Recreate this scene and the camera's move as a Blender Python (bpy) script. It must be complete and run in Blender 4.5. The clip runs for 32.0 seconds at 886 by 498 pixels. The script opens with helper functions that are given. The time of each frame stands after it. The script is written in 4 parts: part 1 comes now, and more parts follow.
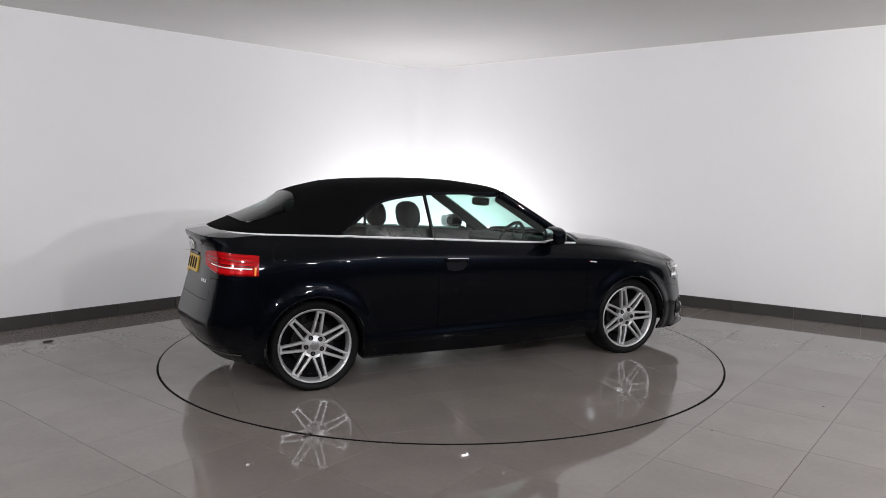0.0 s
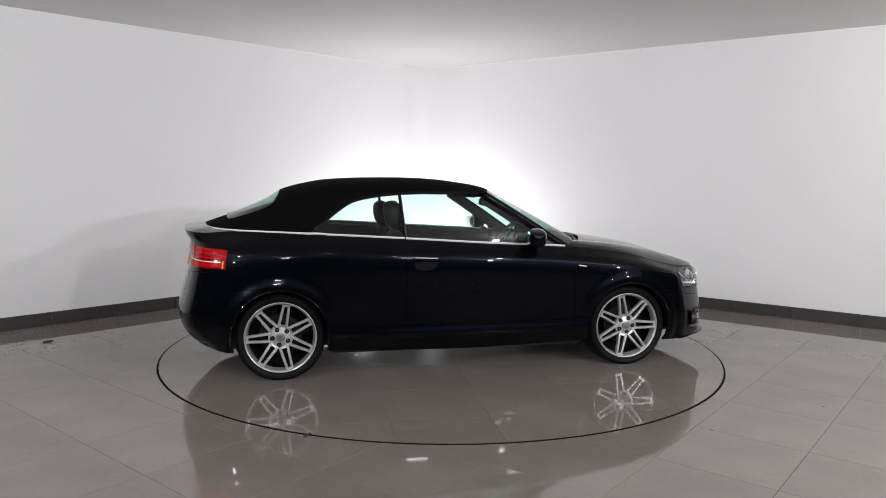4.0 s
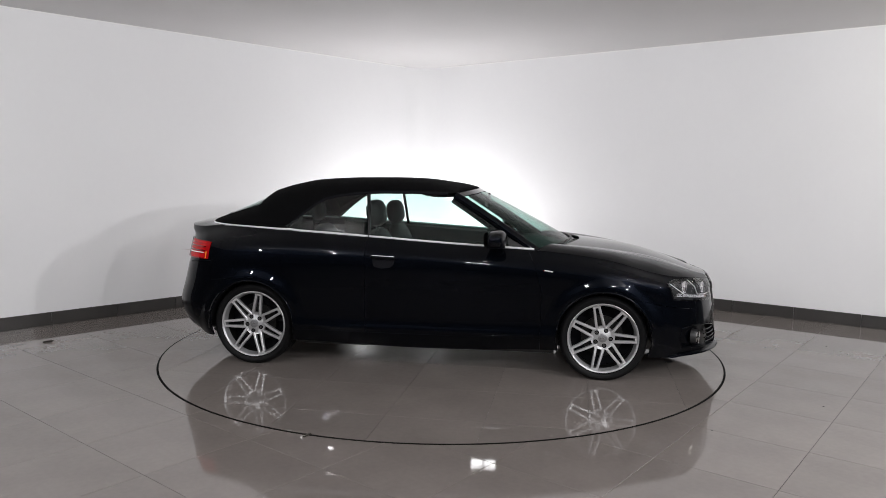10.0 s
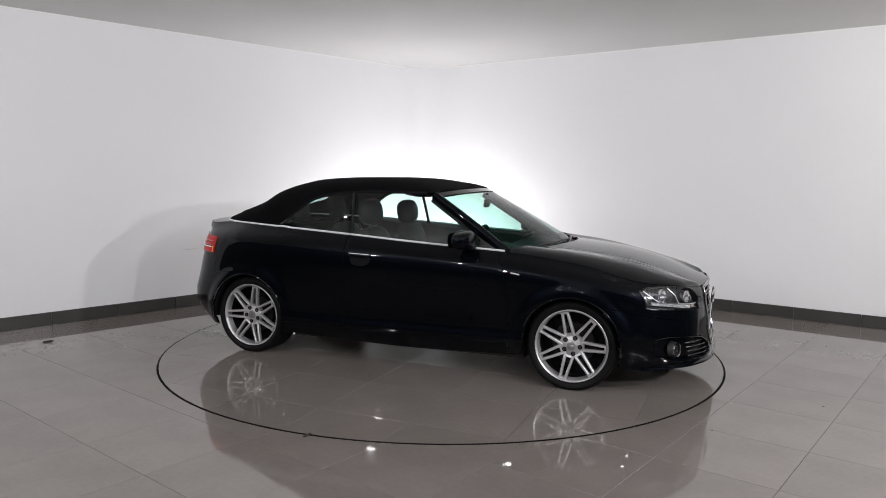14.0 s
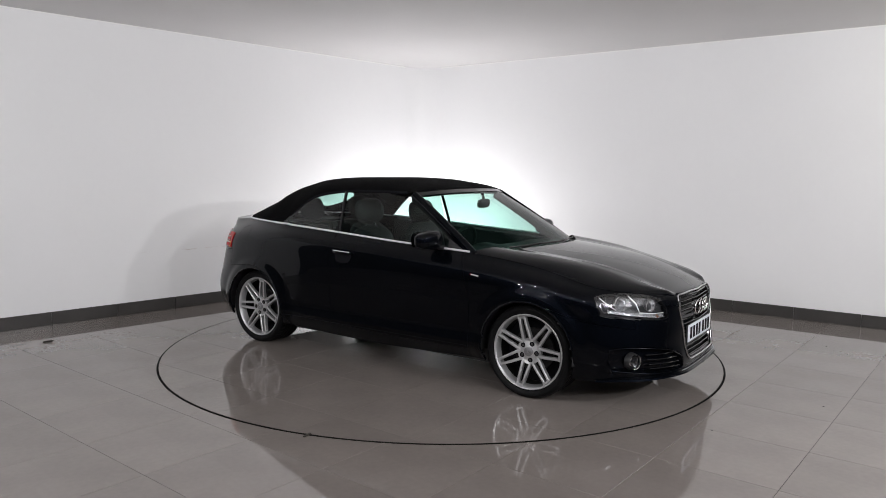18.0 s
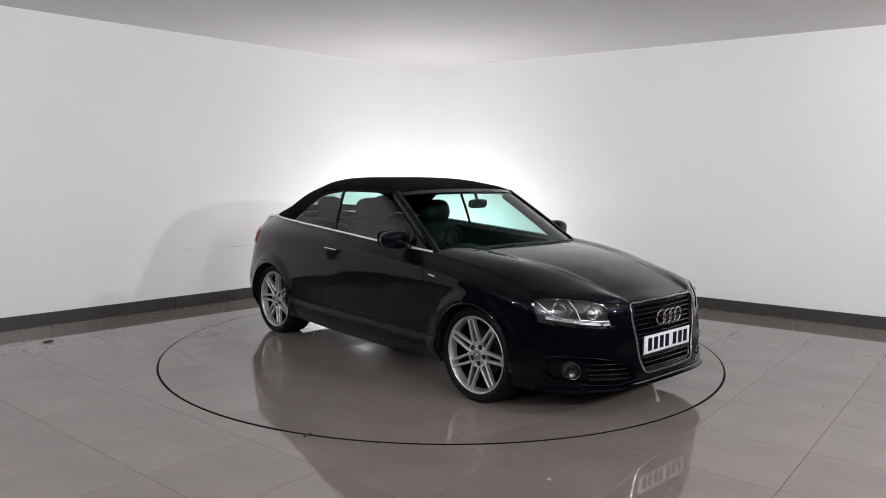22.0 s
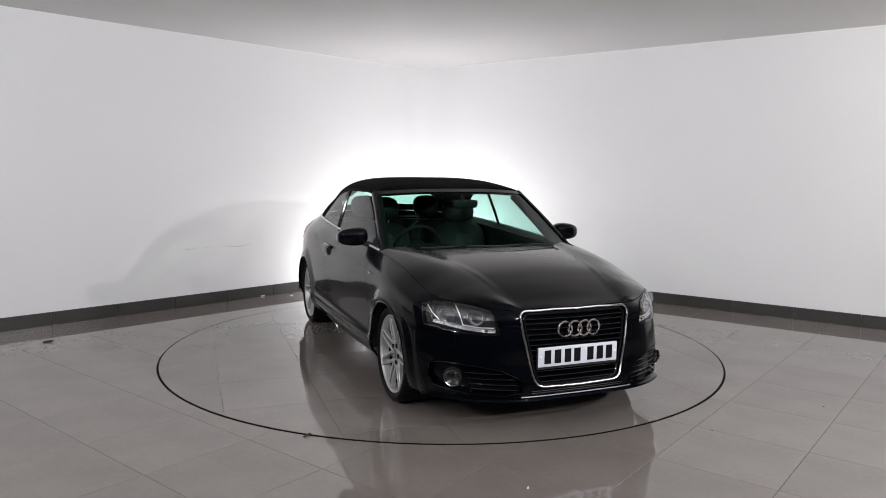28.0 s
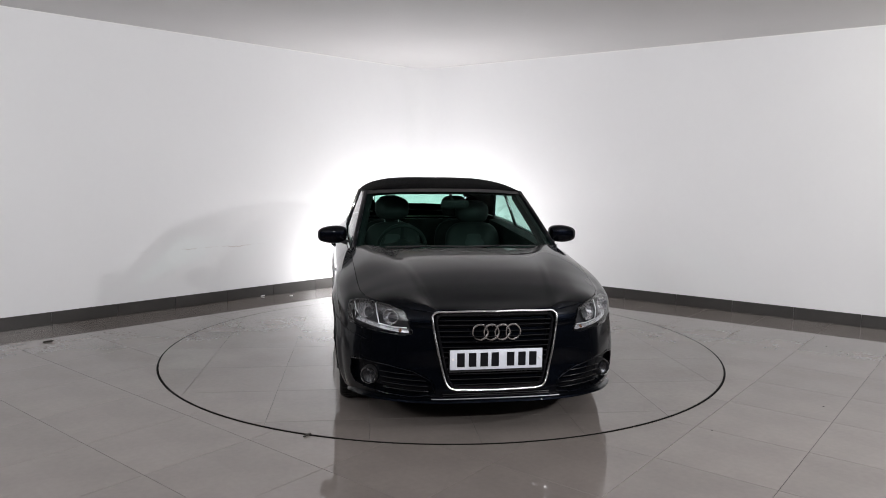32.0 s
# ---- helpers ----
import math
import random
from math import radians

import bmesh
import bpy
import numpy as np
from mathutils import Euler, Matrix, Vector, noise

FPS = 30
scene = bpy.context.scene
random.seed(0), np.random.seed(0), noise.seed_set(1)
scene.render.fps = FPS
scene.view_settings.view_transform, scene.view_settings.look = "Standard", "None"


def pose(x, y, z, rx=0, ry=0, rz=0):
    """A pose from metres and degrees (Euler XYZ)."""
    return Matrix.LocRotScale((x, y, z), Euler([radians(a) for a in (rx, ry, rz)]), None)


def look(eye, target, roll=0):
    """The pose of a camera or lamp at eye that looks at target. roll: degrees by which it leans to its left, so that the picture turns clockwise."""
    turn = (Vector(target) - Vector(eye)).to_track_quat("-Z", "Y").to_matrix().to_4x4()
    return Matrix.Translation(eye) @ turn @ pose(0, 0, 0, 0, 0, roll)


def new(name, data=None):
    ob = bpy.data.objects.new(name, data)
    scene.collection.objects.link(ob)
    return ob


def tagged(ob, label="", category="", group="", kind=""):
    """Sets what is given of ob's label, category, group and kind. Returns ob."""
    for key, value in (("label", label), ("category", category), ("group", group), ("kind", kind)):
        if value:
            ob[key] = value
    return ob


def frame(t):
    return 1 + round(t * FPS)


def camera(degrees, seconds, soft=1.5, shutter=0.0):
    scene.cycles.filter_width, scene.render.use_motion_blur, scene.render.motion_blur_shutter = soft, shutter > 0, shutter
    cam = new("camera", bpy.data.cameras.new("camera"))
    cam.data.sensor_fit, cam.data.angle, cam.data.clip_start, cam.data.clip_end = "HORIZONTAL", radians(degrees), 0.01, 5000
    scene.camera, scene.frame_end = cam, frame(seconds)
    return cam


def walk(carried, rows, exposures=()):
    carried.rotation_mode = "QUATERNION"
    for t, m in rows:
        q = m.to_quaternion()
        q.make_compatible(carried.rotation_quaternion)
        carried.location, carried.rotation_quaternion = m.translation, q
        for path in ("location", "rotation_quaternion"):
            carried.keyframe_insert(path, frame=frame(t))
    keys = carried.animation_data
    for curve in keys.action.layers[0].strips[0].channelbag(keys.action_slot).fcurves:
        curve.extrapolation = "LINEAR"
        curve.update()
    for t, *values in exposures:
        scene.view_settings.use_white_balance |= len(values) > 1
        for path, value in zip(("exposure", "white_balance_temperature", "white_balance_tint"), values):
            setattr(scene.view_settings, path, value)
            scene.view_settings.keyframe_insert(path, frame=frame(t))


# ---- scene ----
# ---- camera: stands still on a tripod, 1.46 m above the floor ----
FOV = 63.31
EYE = (0.0, -5.969, 1.463)
cam = camera(FOV, 32.0, soft=0.5)
CAM = pose(*EYE, 90 - 6.183, 0, -0.054) @ pose(0, 0, 0, 0, 0, 0.551)
walk(cam, [(0, CAM), (32, CAM)], [(0, 0.0), (32, 0.0)])

# the turntable's turn, degrees at t seconds
def turn_at(t):
    return 24.958 - 3.3161 * t

# ---- plan ----
CORNER = (-0.295, 4.116)
LEFT_DIR = radians(46.11)
RIGHT_DIR = radians(-36.57)
CEIL = 2.85
RING = 2.238
TILE = 0.6
GRID = radians(-38.93)

# ---- world and light ----
world = bpy.data.worlds.new("world")
scene.world = world
world.use_nodes = True
world.node_tree.nodes["Background"].inputs[0].default_value = (0.02, 0.02, 0.022, 1)
world.node_tree.nodes["Background"].inputs[1].default_value = 0.3


def area(name, eye, target, w, h, power, colour=(0.99, 0.985, 1.0), spread=180):
    d = bpy.data.lights.new(name, "AREA")
    d.shape, d.size, d.size_y, d.energy, d.color, d.spread = "RECTANGLE", w, h, power, colour, radians(spread)
    ob = new(name, d)
    ob.matrix_world = look(eye, target)
    return ob


# floods on stands at both sides, spots under the ceiling behind the camera
area("flood_right", (4.1, -4.0, 2.30), (-0.5, 1.5, 1.0), 0.10, 0.07, 72)
area("spot_high_right", (3.2, -5.9, 2.52), (-0.8, 1.5, 0.9), 0.08, 0.05, 64)
area("flood_left", (-4.1, -4.0, 2.30), (0.5, 1.5, 1.0), 0.10, 0.07, 30)
area("spot_high_left", (-3.2, -5.9, 2.52), (0.8, 1.5, 0.9), 0.08, 0.05, 30)
for x in (-0.93, 2.07):
    for d in (-0.10, 0.10):
        area("unseen_strip", (x + d, -6.6, 2.78), (x * 0.5 + d, 1.5, 0.9), 0.17, 0.06, 15)
# second pair, out of view, added to spread light and soften wall shadows
for x in (-2.4, 2.4):
    area("unseen_strip", (x, -3.9, 2.80), (x * 0.87, 3.0, 1.0), 0.10, 0.03, 20)
# small downlights in the ceiling on the camera's side
for x, y in ((-3.3, -2.2), (-1.3, -4.9), (-0.2, -3.6), (1.2, -4.9), (3.2, -2.4), (0.3, -7.4), (-2.9, -7.0), (3.9, -7.2)):
    area("downlight", (x, y, 2.82), (x * 0.9, y + 0.9, 0.0), 0.05, 0.05, 1.6)
# floods on the floor behind the car, one in the corner and one by the left wall
for nm, power, place in (("flood_corner", 77, (-0.14, 2.98, 0.42)), ("flood_wall", 17, (-1.04, 2.72, 0.24))):
    lamp_data = bpy.data.lights.new(nm, "POINT")
    lamp_data.energy, lamp_data.shadow_soft_size, lamp_data.color = power, 0.10, (0.99, 0.985, 1.0)
    new(nm, lamp_data).location = place
area("spot_right", (5.0, -0.6, 2.45), (4.4, 0.9, 1.9), 0.15, 0.15, 9, (1, 0.95, 0.85))

# ---- materials ----
def mat(name, base=(0.5, 0.5, 0.5), rough=0.5, metal=0.0, coat=0.0, spec=0.5, bump=0.0, bscale=200.0, vary=0.0, vscale=3.0,
        emit=None, power=0.0, trans=0.0, ior=1.5, alpha=1.0, rvary=0.0, coatrough=0.02, coatior=1.5, stretch=None):
    m = bpy.data.materials.new(name)
    m.use_nodes = True
    nt = m.node_tree
    b = nt.nodes["Principled BSDF"]
    I = b.inputs
    I["Base Color"].default_value = (*base, 1)
    I["Roughness"].default_value, I["Metallic"].default_value = rough, metal
    I["Coat IOR"].default_value = coatior
    I["Coat Weight"].default_value, I["Coat Roughness"].default_value = coat, coatrough
    I["Specular IOR Level"].default_value, I["Transmission Weight"].default_value = spec, trans
    I["IOR"].default_value, I["Alpha"].default_value = ior, alpha
    if emit:
        I["Emission Color"].default_value, I["Emission Strength"].default_value = (*emit, 1), power
    co = nt.nodes.new("ShaderNodeTexCoord")
    src = co.outputs["Object"]
    if stretch:
        mp = nt.nodes.new("ShaderNodeMapping")
        mp.inputs["Scale"].default_value = stretch
        nt.links.new(src, mp.inputs[0])
        src = mp.outputs[0]
    if vary > 0 or rvary > 0:
        n1 = nt.nodes.new("ShaderNodeTexNoise")
        n1.inputs["Scale"].default_value, n1.inputs["Detail"].default_value = vscale, 6
        nt.links.new(src, n1.inputs["Vector"])
        n2 = nt.nodes.new("ShaderNodeTexNoise")
        n2.inputs["Scale"].default_value, n2.inputs["Detail"].default_value = vscale * 14, 4
        nt.links.new(src, n2.inputs["Vector"])
        ad = nt.nodes.new("ShaderNodeMath")
        ad.operation = "MULTIPLY_ADD"
        nt.links.new(n2.outputs["Fac"], ad.inputs[0])
        ad.inputs[1].default_value = 0.4
        nt.links.new(n1.outputs["Fac"], ad.inputs[2])
        if vary > 0:
            mr = nt.nodes.new("ShaderNodeMapRange")
            mr.inputs[1].default_value, mr.inputs[2].default_value = 0.4, 1.0
            mr.inputs[3].default_value, mr.inputs[4].default_value = 1 - vary, 1 + vary
            nt.links.new(ad.outputs[0], mr.inputs[0])
            mx = nt.nodes.new("ShaderNodeVectorMath")
            mx.operation = "SCALE"
            mx.inputs[0].default_value = base
            nt.links.new(mr.outputs[0], mx.inputs["Scale"])
            nt.links.new(mx.outputs[0], I["Base Color"])
        if rvary > 0:
            mr = nt.nodes.new("ShaderNodeMapRange")
            mr.inputs[1].default_value, mr.inputs[2].default_value = 0.4, 1.0
            mr.inputs[3].default_value, mr.inputs[4].default_value = max(rough - rvary, 0.01), rough + rvary
            nt.links.new(ad.outputs[0], mr.inputs[0])
            nt.links.new(mr.outputs[0], I["Roughness"])
    if bump > 0:
        n3 = nt.nodes.new("ShaderNodeTexNoise")
        n3.inputs["Scale"].default_value, n3.inputs["Detail"].default_value = bscale, 3
        nt.links.new(src, n3.inputs["Vector"])
        bp = nt.nodes.new("ShaderNodeBump")
        bp.inputs["Strength"].default_value, bp.inputs["Distance"].default_value = bump, 0.002
        nt.links.new(n3.outputs["Fac"], bp.inputs["Height"])
        nt.links.new(bp.outputs[0], I["Normal"])
    return m


def clear_glass(name, tint, base=0.085):
    """Thin sheet of tinted glass: what is behind it, tinted, plus a Fresnel gloss."""
    m = bpy.data.materials.new(name)
    m.use_nodes = True
    nt = m.node_tree
    nt.nodes.remove(nt.nodes["Principled BSDF"])
    tr, gl = nt.nodes.new("ShaderNodeBsdfTransparent"), nt.nodes.new("ShaderNodeBsdfGlossy")
    lw, pw, sc, mx = (nt.nodes.new(k) for k in ("ShaderNodeLayerWeight", "ShaderNodeMath", "ShaderNodeMath", "ShaderNodeMixShader"))
    tr.inputs[0].default_value = (*tint, 1)
    gl.inputs["Roughness"].default_value = 0.01
    pw.operation, sc.operation, sc.use_clamp = "POWER", "MULTIPLY_ADD", True
    pw.inputs[1].default_value, sc.inputs[1].default_value, sc.inputs[2].default_value = 5.0, 0.9, base
    nt.links.new(lw.outputs["Facing"], pw.inputs[0])
    nt.links.new(pw.outputs[0], sc.inputs[0])
    nt.links.new(sc.outputs[0], mx.inputs[0])
    nt.links.new(tr.outputs[0], mx.inputs[1])
    nt.links.new(gl.outputs[0], mx.inputs[2])
    nt.links.new(mx.outputs[0], nt.nodes["Material Output"].inputs[0])
    return m


M_WALL = mat("wall_paint", (0.80, 0.80, 0.81), 0.55, vary=0.015, vscale=1.3, bump=0.08, bscale=90)


def scuffed(m, z0, x0, x1):
    """A faint brown scrape along a wall: a broken line at height z0 between two x."""
    nt = m.node_tree
    b = nt.nodes["Principled BSDF"]
    co = nt.nodes.new("ShaderNodeTexCoord")
    sp, ns = nt.nodes.new("ShaderNodeSeparateXYZ"), nt.nodes.new("ShaderNodeTexNoise")
    nt.links.new(co.outputs["Object"], sp.inputs[0])
    nt.links.new(co.outputs["Object"], ns.inputs["Vector"])
    ns.inputs["Scale"].default_value, ns.inputs["Detail"].default_value = 5.0, 9

    def math_node(op, a, c=None, clamp=False):
        n = nt.nodes.new("ShaderNodeMath")
        n.operation, n.use_clamp = op, clamp
        for k, val in enumerate((a, c)):
            if val is None:
                continue
            if isinstance(val, (int, float)):
                n.inputs[k].default_value = val
            else:
                nt.links.new(val, n.inputs[k])
        return n.outputs[0]

    wob = math_node("MULTIPLY", math_node("SUBTRACT", ns.outputs["Fac"], 0.5), 0.07)
    d = math_node("ABSOLUTE", math_node("SUBTRACT", math_node("ADD", sp.outputs["Z"], wob), z0))
    line = math_node("SUBTRACT", 1.0, math_node("DIVIDE", d, 0.009), True)
    half, mid = (x1 - x0) / 2, (x1 + x0) / 2
    e = math_node("DIVIDE", math_node("ABSOLUTE", math_node("SUBTRACT", sp.outputs["X"], mid)), half)
    ends = math_node("MULTIPLY", math_node("SUBTRACT", 1.0, e, True), 2.0, True)
    gaps = math_node("MULTIPLY", math_node("SUBTRACT", ns.outputs["Fac"], 0.42), 6.0, True)
    k = math_node("MULTIPLY", math_node("MULTIPLY", math_node("MULTIPLY", line, ends), gaps), 0.45)
    mx = nt.nodes.new("ShaderNodeMix")
    mx.data_type = "RGBA"
    old = b.inputs["Base Color"].links[0].from_socket
    nt.links.new(k, mx.inputs["Factor"])
    nt.links.new(old, mx.inputs["A"])
    mx.inputs["B"].default_value = (0.42, 0.33, 0.27, 1)
    nt.links.new(mx.outputs["Result"], b.inputs["Base Color"])
    return m


M_WALL_L = scuffed(mat("scuffed_wall_paint", (0.80, 0.80, 0.81), 0.55, vary=0.015, vscale=1.3, bump=0.08, bscale=90), 0.615, -3.10, -2.0)
M_CEIL = mat("ceiling_paint", (0.70, 0.69, 0.69), 0.8, vary=0.02, vscale=1.5)
M_BEAD = mat("bead_paint", (0.86, 0.86, 0.85), 0.6)
# near-black stands for the unlit side of the room that the car mirrors
M_UNLIT_ROOM = mat("unlit_room_black", (0.022, 0.022, 0.024), 0.8, vary=0.1)
M_TILE = mat("polished_porcelain", (0.186, 0.164, 0.152), 0.045, spec=0.66, vary=0.13, vscale=2.2, rvary=0.012)


def piece_tone(m, amount):
    """Each piece a little lighter or darker than the next."""
    nt = m.node_tree
    I = nt.nodes["Principled BSDF"].inputs
    src = I["Base Color"].links[0].from_socket
    oi, mr, sc = nt.nodes.new("ShaderNodeObjectInfo"), nt.nodes.new("ShaderNodeMapRange"), nt.nodes.new("ShaderNodeVectorMath")
    mr.inputs[3].default_value, mr.inputs[4].default_value = 1 - amount, 1 + amount
    sc.operation = "SCALE"
    nt.links.new(oi.outputs["Random"], mr.inputs[0])
    nt.links.new(src, sc.inputs[0])
    nt.links.new(mr.outputs[0], sc.inputs["Scale"])
    nt.links.new(sc.outputs[0], I["Base Color"])


piece_tone(M_TILE, 0.05)
M_GROUT = mat("grout", (0.145, 0.130, 0.120), 0.7, vary=0.35, vscale=5)
M_SKIRT = mat("skirting_tile", (0.052, 0.049, 0.047), 0.3, vary=0.12, vscale=4)
M_RING = mat("ring_gap", (0.004, 0.004, 0.004), 0.85, spec=0.05)
M_PAINT = mat("black_blue_paint", (0.0022, 0.0029, 0.0048), 0.34, metal=0.6, coat=1.0, spec=0.0, coatior=1.29, coatrough=0.006)
M_FABRIC = mat("soft_top_canvas", (0.0028, 0.0028, 0.0032), 0.95, spec=0.06, bump=0.5, bscale=900, vary=0.2, vscale=5)
M_PLASTIC = mat("black_plastic", (0.012, 0.012, 0.013), 0.45, bump=0.15, bscale=600, vary=0.1)
M_GLOSSBLK = mat("gloss_black", (0.006, 0.006, 0.007), 0.08)
M_RUBBER = mat("tyre_rubber", (0.0045, 0.0045, 0.005), 0.5, spec=0.12, vary=0.25, vscale=8, bump=0.2, bscale=300)
M_ALLOY = mat("silver_alloy", (0.55, 0.55, 0.56), 0.43, metal=0.75, coat=0.15, vary=0.05, vscale=8)
M_STEEL = mat("brake_steel", (0.12, 0.115, 0.11), 0.45, metal=0.9, vary=0.2, vscale=20)
# steel darkened by the shade inside the wheel, put into its colour
M_SHADED_STEEL = mat("shaded_steel", (0.014, 0.0135, 0.013), 0.5, metal=0.6, vary=0.2, vscale=20)
M_CHROME = mat("chrome", (0.86, 0.86, 0.87), 0.10, metal=1.0)
M_SLAT = mat("slat_black", (0.005, 0.005, 0.006), 0.16, spec=0.22)
M_LIP = mat("lip_satin", (0.30, 0.30, 0.31), 0.38, metal=0.8)
M_FRAME = mat("grille_chrome", (0.50, 0.50, 0.51), 0.22, metal=0.95)
M_SATIN = mat("satin_chrome", (0.85, 0.85, 0.86), 0.36, metal=0.65)
M_LEATHER = mat("dark_leather", (0.017, 0.018, 0.018), 0.5, spec=0.18, bump=0.06, bscale=350, vary=0.15)
M_LEATHER2 = mat("grey_leather", (0.036, 0.038, 0.038), 0.5, spec=0.18, bump=0.06, bscale=350, vary=0.1)
M_CABIN = mat("cabin_plastic", (0.019, 0.0195, 0.020), 0.6, spec=0.12, bump=0.15, bscale=400)
M_GLASS = clear_glass("tinted_glass", (0.50, 0.71, 0.645), -0.03)
M_SIDEGLASS = clear_glass("side_glass", (0.72, 0.85, 0.82), 0.07)
M_LENS = clear_glass("lamp_lens", (0.93, 0.94, 0.95))
M_PLATE_W = mat("plate_white", (0.62, 0.64, 0.70), 0.35, vary=0.03)
M_PLATE_Y = mat("plate_yellow", (0.62, 0.40, 0.04), 0.35, vary=0.03)
# plate ink and seals; also stands for shade in wheel gaps, bolt holes, handle cups
M_FLAT_BLACK = mat("flat_black_and_shade", (0.006, 0.006, 0.008), 0.8, spec=0.1)
M_TRIM = mat("bright_trim", (0.92, 0.92, 0.93), 0.30, metal=0.35)
M_CAP = mat("wheel_cap", (0.30, 0.30, 0.31), 0.35, metal=0.7)
M_RED = mat("red_lens", (0.34, 0.003, 0.005), 0.10, spec=0.35)
M_REDLIT = mat("bright_red_reflector", (0.52, 0.004, 0.006), 0.15, spec=0.3)
M_REDDARK = mat("dark_red_lens", (0.05, 0.002, 0.002), 0.1, coat=1.0)
M_AMBER = mat("amber", (0.14, 0.05, 0.012), 0.25)
M_LAMPGREY = mat("lamp_grey", (0.085, 0.085, 0.09), 0.2, metal=0.6)
M_BULB_GLINT = mat("bulb_glint_orange", (0.95, 0.28, 0.03), 0.25)
M_WHITE = mat("white_reflector", (0.8, 0.8, 0.8), 0.3)
M_DIRT = mat("debris", (0.03, 0.025, 0.02), 0.8)


# ---- mesh helpers ----
def mesh_of(name, verts, faces, material, sharp=40):
    me = bpy.data.meshes.new(name)
    me.from_pydata([tuple(v) for v in verts], [], faces)
    me.materials.append(material)
    me.update()
    bm = bmesh.new()
    bm.from_mesh(me)
    bmesh.ops.recalc_face_normals(bm, faces=bm.faces)
    bm.to_mesh(me)
    bm.free()
    for p in me.polygons:
        p.use_smooth = True
    me.set_sharp_from_angle(angle=radians(sharp))
    return me


def part(name, geo, material, parent=None, label="", m=None, sharp=40):
    """Links one mesh object under its thing. geo: (verts, faces) or a bmesh."""
    if isinstance(geo, bmesh.types.BMesh):
        me = bpy.data.meshes.new(name)
        geo.to_mesh(me)
        geo.free()
        me.materials.append(material)
        for p in me.polygons:
            p.use_smooth = True
        me.set_sharp_from_angle(angle=radians(sharp))
    elif isinstance(geo, bpy.types.Mesh):
        me = geo
    else:
        me = mesh_of(name, geo[0], geo[1], material, sharp)
    ob = new(name, me)
    if parent:
        ob.parent = parent
    if m is not None:
        ob.matrix_basis = m
    if label:
        tagged(ob, label)
    return ob


def box(x0, x1, y0, y1, z0, z1, bevel=0.0, seg=2):
    bm = bmesh.new()
    bmesh.ops.create_cube(bm, size=1)
    for v in bm.verts:
        v.co = Vector(((x0 + x1) / 2 + v.co.x * (x1 - x0), (y0 + y1) / 2 + v.co.y * (y1 - y0), (z0 + z1) / 2 + v.co.z * (z1 - z0)))
    if bevel > 0:
        bmesh.ops.bevel(bm, geom=bm.edges[:], offset=bevel, segments=seg, affect="EDGES", profile=0.5)
    return bm


def grid_faces(n, m, wrap=False):
    """Quads of an n by m grid of vertices, row by row."""
    f = []
    for i in range(n - 1 + (1 if wrap else 0)):
        for j in range(m - 1):
            a, b = i * m + j, ((i + 1) % n) * m + j
            f.append((a, b, b + 1, a + 1))
    return f


def lathe(profile, n=48, axis="y"):
    """Spins (r, h) pairs about an axis; open profile."""
    v = []
    for i in range(n):
        a = 2 * math.pi * i / n
        for r, h in profile:
            c, s = r * math.cos(a), r * math.sin(a)
            v.append((c, h, s) if axis == "y" else ((c, s, h) if axis == "z" else (h, c, s)))
    return v, grid_faces(n, len(profile), True)


def tube(points, radius, n=8, closed=False, flat=1.0, up=Vector((0, 0, 1))):
    """A bar along points; flat squeezes its section along the up way."""
    P = [Vector(p) for p in points]
    v, k = [], len(P)
    for i, p in enumerate(P):
        a = P[(i - 1) % k] if closed or i > 0 else p
        b = P[(i + 1) % k] if closed or i < k - 1 else p
        t = (b - a).normalized()
        s = t.cross(up)
        if s.length < 1e-4:
            s = t.cross(Vector((0, 1, 0)))
        s.normalize()
        w = s.cross(t)
        for j in range(n):
            q = 2 * math.pi * j / n
            v.append(p + s * (radius * math.cos(q)) + w * (radius * flat * math.sin(q)))
    f = []
    for i in range(k if closed else k - 1):
        for j in range(n):
            a, b = i * n + j, ((i + 1) % k) * n + j
            a2, b2 = i * n + (j + 1) % n, ((i + 1) % k) * n + (j + 1) % n
            f.append((a, b, b2, a2))
    if not closed:
        f.append(tuple(range(n))[::-1])
        f.append(tuple((k - 1) * n + j for j in range(n)))
    return v, f


def joined(*geos):
    v, f = [], []
    for gv, gf in geos:
        k = len(v)
        v += list(gv)
        f += [tuple(i + k for i in q) for q in gf]
    return v, f


def moved(geo, m):
    return [m @ Vector(p) for p in geo[0]], geo[1]


def bm_geo(bm):
    bm.verts.ensure_lookup_table()
    v = [p.co.copy() for p in bm.verts]
    f = [tuple(q.index for q in face.verts) for face in bm.faces]
    bm.free()
    return v, f


def spline(pts, t):
    """Catmull-Rom through pts at t in 0..len-1."""
    n = len(pts)
    i = max(0, min(n - 2, int(math.floor(t))))
    f = t - i
    p1, p2 = pts[i], pts[i + 1]
    p0 = pts[i - 1] if i > 0 else 2 * p1 - p2
    p3 = pts[i + 2] if i + 2 < n else 2 * p2 - p1
    return 0.5 * ((2 * p1) + (p2 - p0) * f + (2 * p0 - 5 * p1 + 4 * p2 - p3) * f * f + (3 * p1 - p0 - 3 * p2 + p3) * f ** 3)


